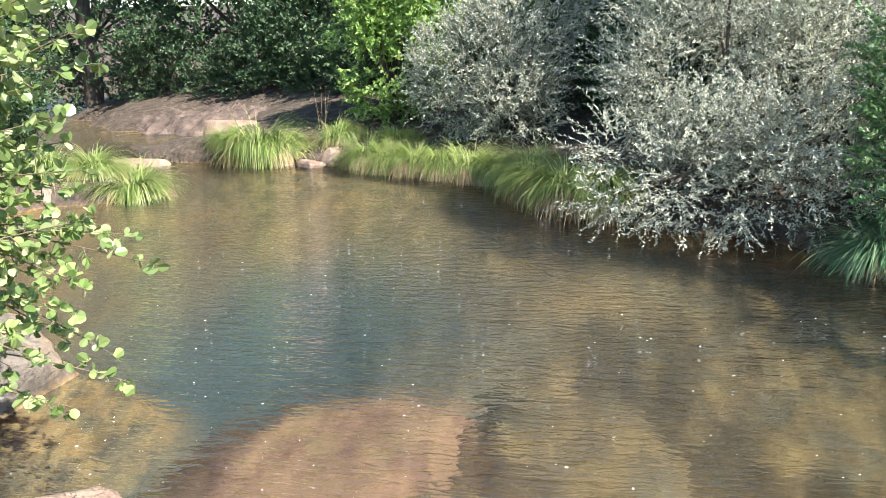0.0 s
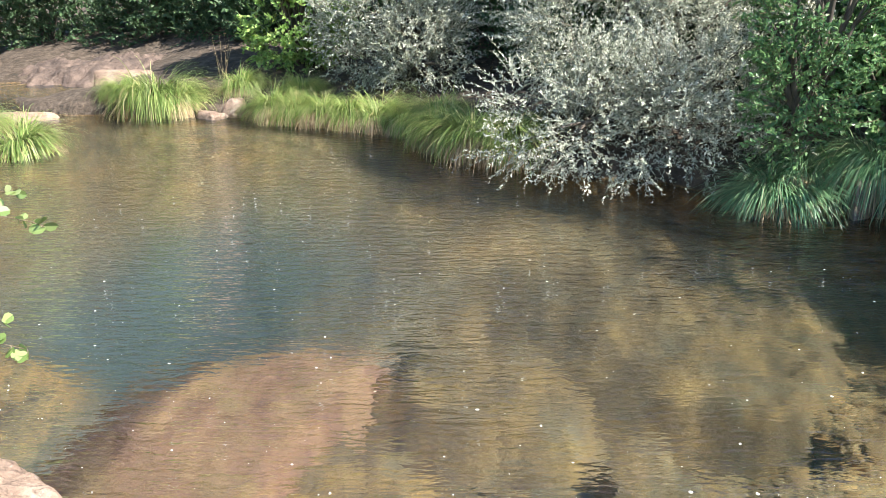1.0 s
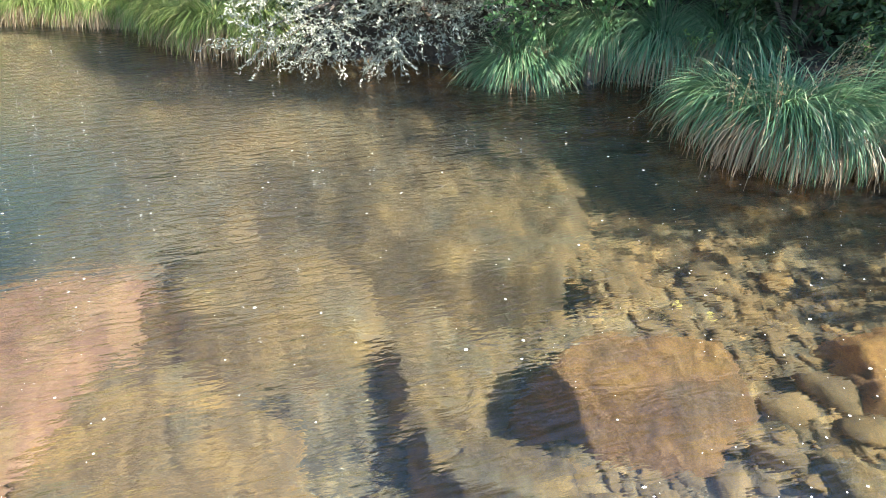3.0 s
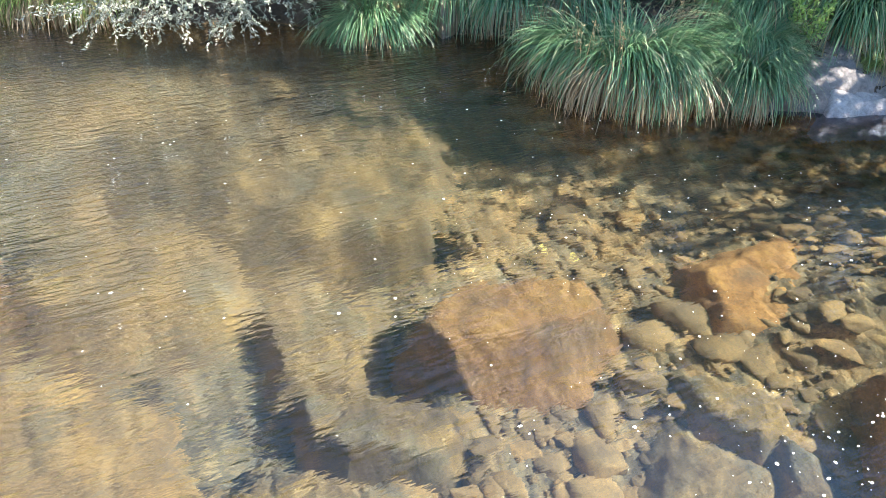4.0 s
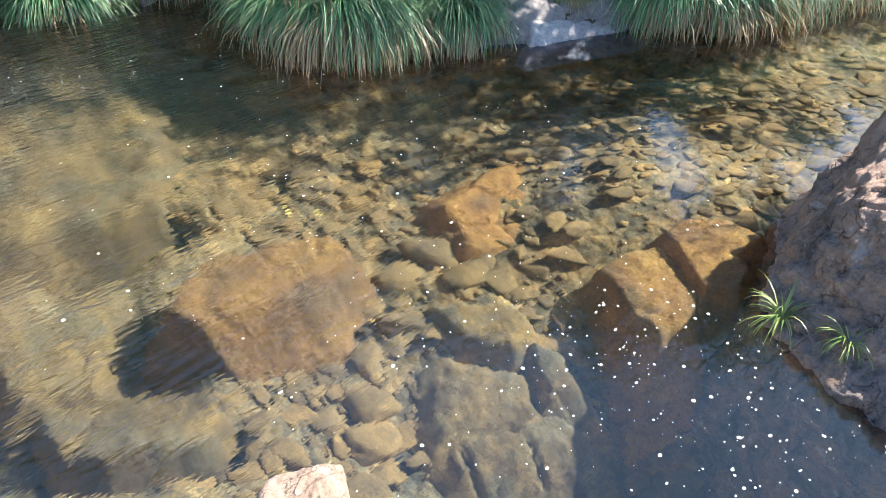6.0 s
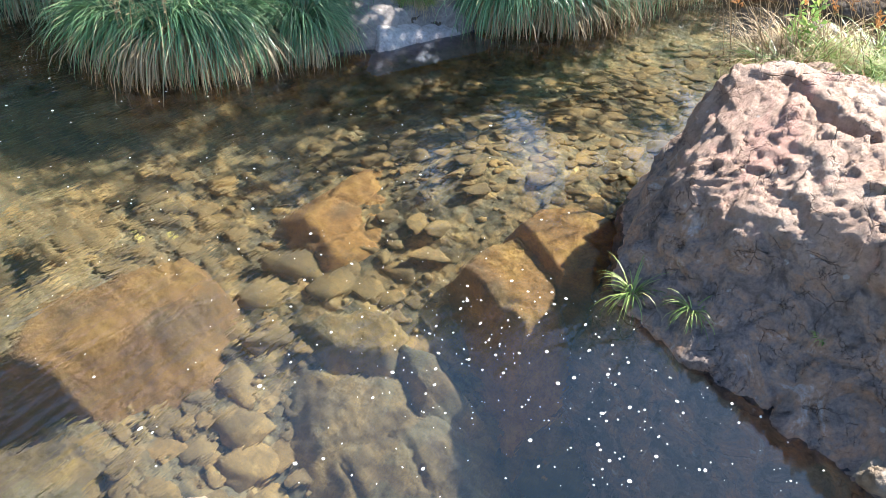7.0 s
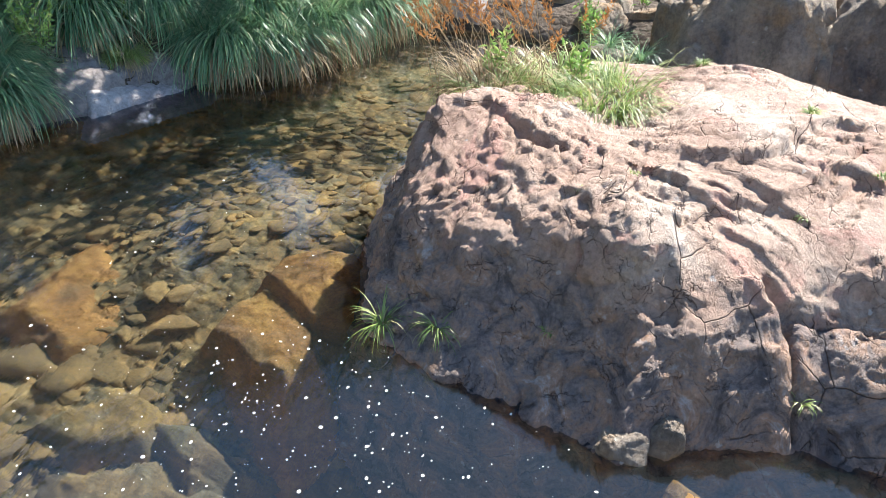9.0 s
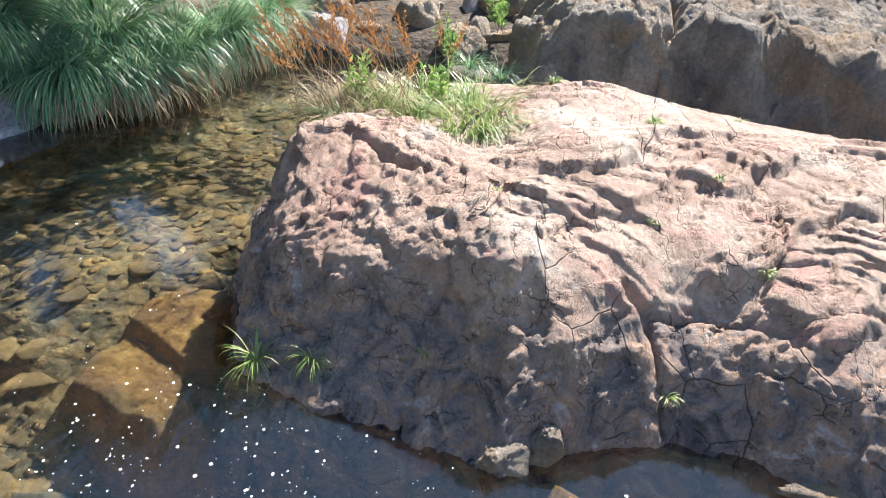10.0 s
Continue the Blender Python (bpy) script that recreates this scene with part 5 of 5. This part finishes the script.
plant("willow_bush", "smaller silvery willow bush behind the sedges", "bush", (-1.2, 12.9, 0.6), ((-1.6, 12.7, 1.5, 1.1, 0.7, 1.1), (-0.9, 12.3, 2.0, 1.0, 0.7, 0.9), (-0.7, 12.0, 1.2, 0.7, 0.5, 0.7), (-0.6, 12.8, 2.6, 1.1, 0.8, 0.7)), SILVER_LEAF, 2300, 20, 0.36, 0.06, 0.022, 2, shell=0.6, gaps=0.7)
plant("green_shrub", "bright green leafy shrub on the far bank", "bush", (-3.4, 14.4, 0.6), ((-3.3, 14.2, 1.8, 0.9, 0.8, 1.2), (-3.0, 14.3, 3.0, 1.1, 0.8, 1.0), (-3.9, 14.2, 2.6, 0.7, 0.7, 0.7)), GREEN_LEAF, 1700, 14, 0.36, 0.1, 0.06, 3, shell=0.55, gaps=0.7)
plant("green_shrub", "green shrub over the sedges at the bank", "bush", (3.55, 7.2, 0.6), ((3.3, 6.75, 1.15, 0.45, 0.4, 0.6), (3.6, 7.0, 1.9, 0.7, 0.5, 0.8)), MID_LEAF, 620, 14, 0.26, 0.055, 0.036, 4, shell=0.5, gaps=0.6)
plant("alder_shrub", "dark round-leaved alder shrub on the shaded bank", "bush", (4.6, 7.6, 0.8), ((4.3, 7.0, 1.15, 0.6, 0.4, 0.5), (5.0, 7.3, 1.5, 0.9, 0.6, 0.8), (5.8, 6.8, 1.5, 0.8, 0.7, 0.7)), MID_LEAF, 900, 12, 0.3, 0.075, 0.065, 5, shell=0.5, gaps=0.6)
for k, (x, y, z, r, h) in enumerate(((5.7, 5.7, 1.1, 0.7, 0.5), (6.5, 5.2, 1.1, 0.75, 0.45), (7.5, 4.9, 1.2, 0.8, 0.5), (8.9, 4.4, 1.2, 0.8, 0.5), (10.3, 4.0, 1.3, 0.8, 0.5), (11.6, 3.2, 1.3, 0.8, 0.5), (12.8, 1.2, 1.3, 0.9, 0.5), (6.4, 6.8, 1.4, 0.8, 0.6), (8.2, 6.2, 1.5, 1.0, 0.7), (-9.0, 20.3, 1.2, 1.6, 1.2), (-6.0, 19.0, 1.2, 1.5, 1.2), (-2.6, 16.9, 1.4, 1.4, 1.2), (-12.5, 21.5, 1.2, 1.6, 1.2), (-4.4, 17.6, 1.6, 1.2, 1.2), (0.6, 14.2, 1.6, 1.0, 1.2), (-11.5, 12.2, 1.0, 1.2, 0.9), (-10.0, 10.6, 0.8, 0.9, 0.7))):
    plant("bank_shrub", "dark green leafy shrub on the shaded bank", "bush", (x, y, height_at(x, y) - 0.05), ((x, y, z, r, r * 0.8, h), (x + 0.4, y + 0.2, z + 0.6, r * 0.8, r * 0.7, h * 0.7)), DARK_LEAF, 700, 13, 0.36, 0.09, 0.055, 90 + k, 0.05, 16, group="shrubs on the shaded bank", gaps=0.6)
for k, (x, y, z, r, h) in enumerate(((-10.5, 22.5, 2.8, 3.0, 3.0), (-6.5, 20.5, 2.6, 2.4, 2.8), (-3.2, 18.5, 2.4, 2.4, 2.6), (0.6, 17.0, 2.4, 2.0, 2.2), (-5, 23, 5.0, 3.2, 3.2), (1.5, 20, 5, 3.2, 3.4),
                                     (2.6, 12.4, 1.8, 1.5, 1.3), (5.4, 10.2, 1.6, 1.3, 1.0), (-16, 23, 3, 3.2, 3), (-15.5, 14.5, 2.2, 2.2, 2.2), (15.5, 4.5, 3.0, 1.9, 1.8), (17, -1.5, 3.2, 2.2, 1.8), (17, -7, 3.4, 2.4, 2.0), (10.5, 8.5, 2.6, 1.8, 1.6), (14, 9, 3.4, 2.2, 2.2), (-12.5, 9.5, 2.6, 2.4, 2.6))):
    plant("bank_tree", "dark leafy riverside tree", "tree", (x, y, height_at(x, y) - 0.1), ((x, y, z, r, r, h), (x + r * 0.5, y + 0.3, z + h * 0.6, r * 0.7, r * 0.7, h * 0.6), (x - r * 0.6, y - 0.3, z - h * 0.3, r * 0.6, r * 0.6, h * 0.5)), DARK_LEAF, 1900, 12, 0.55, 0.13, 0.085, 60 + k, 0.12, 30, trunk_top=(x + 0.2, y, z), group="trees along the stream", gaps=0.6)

plant("overhanging_alder", "tall alder leaning out over the head of the pool", "tree", (10.9, 2.6, 0.5), ((9.4, 1.75, 3.9, 1.2, 0.6, 0.45), (10.7, 1.5, 4.2, 1.2, 0.6, 0.5), (10.5, 0.45, 3.9, 1.2, 0.6, 0.45), (9.5, 0.85, 3.4, 0.9, 0.5, 0.4), (11.0, 2.6, 5.6, 1.0, 0.9, 0.9), (8.9, 0.3, 3.3, 0.9, 0.6, 0.3), (9.9, -0.4, 3.6, 0.9, 0.6, 0.3), (8.0, 0.9, 3.2, 0.8, 0.5, 0.3)), DARK_LEAF, 800, 14, 0.34, 0.09, 0.07, 151, 0.1, 26, trunk_top=(10.8, 2.3, 4.8), shell=0.2, gaps=0.5)
plant("overhanging_alder", "tall alder leaning out over the shaded bank", "tree", (8.2, 4.4, 0.5), ((7.3, 1.9, 3.3, 1.0, 0.55, 0.35), (6.4, 4.1, 3.4, 1.1, 0.8, 0.4), (7.9, 3.7, 4.0, 0.9, 0.8, 0.4), (7.4, 2.9, 3.5, 1.0, 0.8, 0.35), (8.6, 1.9, 3.6, 1.0, 0.6, 0.35), (9.2, 3.0, 3.9, 1.1, 0.9, 0.4), (5.6, 4.9, 3.3, 0.8, 0.7, 0.4)), DARK_LEAF, 760, 14, 0.34, 0.09, 0.07, 150, 0.1, 26, trunk_top=(7.9, 4.2, 4.6), shell=0.2, gaps=0.5)
plant("bank_tree", "tall leafy riverside tree behind the willow", "tree", (4.2, 11.8, 0.9), ((4.0, 11.6, 5.6, 2.2, 1.6, 2.4), (3.2, 11.4, 3.6, 1.4, 1.0, 1.2), (5.2, 11.4, 7.6, 1.7, 1.4, 1.6)), DARK_LEAF, 1900, 13, 0.5, 0.12, 0.08, 158, 0.13, 30, trunk_top=(4.2, 11.7, 6.0), group="trees along the stream", gaps=0.6)

for k, (x, y, z, r) in enumerate(((-15.5, 22.0, 9.5, 4.2), (-9.3, 22.0, 9.0, 3.2), (4.2, 19.5, 8.5, 3.4), (8.0, 16.0, 7.8, 3.4), (-18.0, 15.0, 8.5, 4.0))):
    plant("tall_tree", "tall dark leafy tree across the pool", "tree", (x, y, height_at(x, y) - 0.1), ((x, y, z, r, r * 0.8, 3.6), (x + 0.4 * r, y, z + 3.0, r * 0.6, r * 0.6, 2.2), (x - 0.4 * r, y, z - 2.2, r * 0.75, r * 0.6, 2.6)), DARK_LEAF, 2600, 12, 0.8, 0.2, 0.13, 180 + k, 0.22, 34, trunk_top=(x + 0.2, y, z + 1.0), group="tall trees across the pool", gaps=0.5)
for k, (x, y, z) in enumerate(((9.2, 6.0, 5.4), (10.6, 7.2, 6.0), (11.8, 5.0, 6.2), (8.0, 7.6, 5.2), (13.4, 6.0, 6.6), (14.0, 3.4, 6.4), (12.2, 8.8, 6.6), (7.2, 8.6, 4.8))):
    plant("slim_tree", "slim dark tree with a high crown behind the bank", "tree", (x, y, height_at(x, y) - 0.1), ((x, y, z, 1.1, 1.0, 1.3), (x + 0.5, y + 0.4, z - 1.3, 0.7, 0.6, 0.5)), DARK_LEAF, 520, 12, 0.5, 0.12, 0.08, 160 + k, 0.07, 16, trunk_top=(x + 0.1, y, z), group="slim trees behind the bank", gaps=0.7)

# ---- the alder bough in the foreground ----
bough = thing("alder_bough", "sunlit round-leaved alder bough reaching over the water", "tree", at=(-4.6, 2.0, 0.6))
root = np.array((-4.6, 2.0, 0.6))
rb = np.random.default_rng(12)
stems, lv, lf, count = [], [], [], 0
TIPS = ((-1.94, 2.5, 2.39), (-2.1, 2.5, 2.0), (-1.94, 2.6, 2.23), (-1.8, 2.5, 1.3), (-1.97, 2.5, 0.65), (-2.5, 2.4, 0.6), (-2.03, 2.5, 1.52), (-2.5, 2.3, 2.3), (-2.6, 2.6, 1.75), (-2.3, 2.4, 2.6), (-2.8, 2.4, 1.1), (-2.9, 2.5, 0.75), (-2.25, 2.5, 1.3), (-2.4, 2.6, 1.85), (-2.3, 2.3, 0.85), (-2.6, 2.2, 1.45), (-2.2, 2.7, 2.9), (-1.95, 2.5, 2.62), (-2.15, 2.45, 2.75), (-2.4, 2.5, 2.45), (-2.05, 2.5, 1.75), (-2.3, 2.5, 1.6), (-2.2, 2.45, 1.05), (-2.5, 2.5, 2.1))
for tip in [np.array(t) + d for t in TIPS for d in ((0, 0, 0), (-0.16, 0.08, 0.12), (-0.3, -0.1, -0.1), (-0.4, 0.1, 0.16))]:
    q = np.linspace(0, 1, 14)[:, None]
    start = root + np.array((0.3, 0.1, rb.uniform(0.2, 1.2)))
    mid = (start + tip) / 2 + np.array((0, 0, 0.22)) + rb.normal(0, 0.1, 3)
    line = (1 - q) ** 2 * start + 2 * q * (1 - q) * mid + q * q * tip
    stems.append((line - root, 0.012, 0.002))
    along = unit(np.gradient(line, axis=0))
    for s in np.linspace(0.4, 1.0, 20):
        i = min(int(s * 13), 12)
        p0 = line[i] + (line[i + 1] - line[i]) * (s * 13 - i)
        side = unit(along[i] * 0.6 + rb.normal(0, 0.6, 3))
        ln = rb.uniform(0.05, 0.26) * (1.25 - s)
        stems.append((np.array((p0, p0 + side * ln)) - root, 0.003, 0.0015))
        for e in np.linspace(0.2, 1, 5):
            lp = (p0 + side * ln * e)[None]
            v, f = leaves(lp, unit(side[None] * 0.5 + rb.normal(0, 0.6, (1, 3))), 0.056, 0.05, rb, True)
            lv.append(v - root)
            lf.append(f + count)
            count += 8
mesh_object("leaf_spray", np.concatenate(lv), np.concatenate(lf), ALDER_LEAF, False, bough)
mesh_object("bough", *tubes(stems, 5), TWIG, True, bough)

# ---- foam specks adrift ----
fr = np.random.default_rng(3)
fpts = np.concatenate((fr.normal((2.75, -0.1), (0.4, 0.65), (380, 2)), fr.uniform((-3, 2), (4.5, 5.5), (420, 2)), fr.normal((-2.2, 7.0), (1.2, 1.2), (160, 2)), fr.uniform((1.5, 0.5), (5, 2.5), (120, 2))))
inside = (shore_distance(fpts[:, 0], fpts[:, 1]) > 0.1) & (outcrop_height(fpts[:, :1], fpts[:, 1:])[:, 0] < -0.05)
fpts = fpts[inside]
size = 0.002 + 0.0065 * fr.uniform(0, 1, len(fpts)) ** 3
ring = np.arange(6) * math.pi / 3
disc = np.concatenate((np.stack((np.cos(ring), np.sin(ring), 0 * ring), -1), ((0, 0, 0.45),)))
stretch = np.stack((fr.uniform(0.7, 1.5, len(fpts)), fr.uniform(0.7, 1.3, len(fpts)), np.ones(len(fpts))), -1)
fv = np.concatenate((fpts, np.full((len(fpts), 1), 0.002)), 1)[:, None] + disc * size[:, None, None] * stretch[:, None]
ff = (np.arange(len(fpts))[:, None, None] * 7 + np.array([(k, (k + 1) % 6, 6) for k in range(6)])).reshape(-1, 3)
tagged(mesh_object("foam_specks", fv.reshape(-1, 3), ff, FOAM), "white foam specks adrift on the water", "foam", kind="stuff")

# ---- small things on the banks ----
def weed(x, y, z, height, n, leaf, seed, label, leaf_mat, stem_mat):
    ob = thing("weed", label, "plant", at=(x, y, z))
    r = np.random.default_rng(seed)
    lv_, lf_, c = [], [], 0
    for _ in range(n):
        q = np.linspace(0, 1, 8)[:, None]
        line = np.array((r.normal(0, 0.04), r.normal(0, 0.04), 0)) + np.array((r.normal(0, 0.25), r.normal(0, 0.25), 1.0)) * height * r.uniform(0.6, 1.1) * q
        mesh_object("stem", *tubes([(line, 0.0035, 0.0012)], 4), stem_mat, False, ob)
        at = np.repeat(line[2:], 3, 0) + r.normal(0, 0.012, (18, 3))
        v, f = leaves(at, unit(r.normal(size=(18, 3)) + (0, 0, 0.5)), leaf, leaf * 0.4, r)
        lv_.append(v)
        lf_.append(f + c)
        c += len(v)
    tagged(mesh_object("leafage", np.concatenate(lv_), np.concatenate(lf_), leaf_mat, False, ob), kind="stuff")
    return ob


for k, (x, y, h, n, leaf, dryness) in enumerate(((4.25, 4.05, 0.75, 9, 0.03, 1), (4.05, 4.3, 0.6, 6, 0.03, 1), (5.9, 3.65, 0.4, 8, 0.06, 0), (6.0, 3.85, 0.35, 6, 0.07, 0), (6.6, 3.75, 0.4, 7, 0.06, 0), (5.5, 4.4, 0.5, 7, 0.05, 0), (5.0, 4.3, 0.45, 6, 0.035, 1), (6.9, 3.5, 0.3, 6, 0.06, 0), (4.75, 5.9, 0.4, 6, 0.05, 0), (6.1, 5.0, 0.6, 8, 0.06, 0),
                                                 (-4.7, 13.6, 0.8, 6, 0.03, 1), (9.35, -0.75, 0.45, 8, 0.09, 0), (9.9, -1.35, 0.5, 8, 0.09, 0), (10.5, 0.9, 0.5, 6, 0.08, 0))):
    weed(x, y, max(height_at(x, y), 0.05) + 0.1, h, n, leaf, 500 + k, "dry brown weed among the sedges" if dryness else "fresh yellow-green weed on the bank", STRAW if dryness else GREEN_LEAF, STRAW if dryness else TWIG)
for x, y in ((1.42, 0.02), (1.47, -0.06)):
    weed(x, y, height_at(x, y) - 0.02, 0.27, 2, 0.022, int(x * 100), "pale pinkish sprig on the near bank", STRAW, STRAW)
weed(5.75, -0.75, 0.68, 0.3, 5, 0.07, 540, "bright green broad-leaved weed on the outcrop", GREEN_LEAF, TWIG)
weed(5.9, -0.15, 0.68, 0.32, 4, 0.07, 541, "bright green broad-leaved weed on the outcrop", GREEN_LEAF, TWIG)

# litter of dead leaves on the little beach and the banks
lr = np.random.default_rng(44)
lp = np.concatenate((lr.normal((4.55, 5.9), (0.35, 0.35), (900, 2)), lr.uniform((4.6, 3.4), (9.5, 5.5), (1100, 2)), lr.uniform((-6, 12.6), (0.5, 15), (600, 2))))
lz = ground_height(lp[:, 0], lp[:, 1])
lp, lz = lp[lz > 0.0], lz[lz > 0.0]
lpts = np.concatenate((lp, lz[:, None] + 0.01), 1)
v, f = leaves(lpts, unit(lr.normal(size=(len(lz), 3)) * (1, 1, 0.25)), 0.06, 0.03, lr)
tagged(mesh_object("leaf_litter", v, f, STRAW, False), "dry fallen leaves littering the banks", "litter", kind="stuff")
for k, (x, y) in enumerate(((5.1, 1.05), (4.9, 1.25), (2.9, 3.0), (2.75, 2.95), (3.05, 2.85), (2.7, 0.55), (1.2, 2.1), (1.9, 3.3))):
    v, f = leaves(np.array(((x, y, height_at(x, y) + 0.07),)), np.array(((0.9, 0.3, 0.05),)), 0.07, 0.06, np.random.default_rng(600 + k), True)
    tagged(mesh_object("sunken_leaf", v, f, YELLOW_LEAF, False), "yellow fallen leaf lying on the stream bed", "leaf", "sunken leaves")
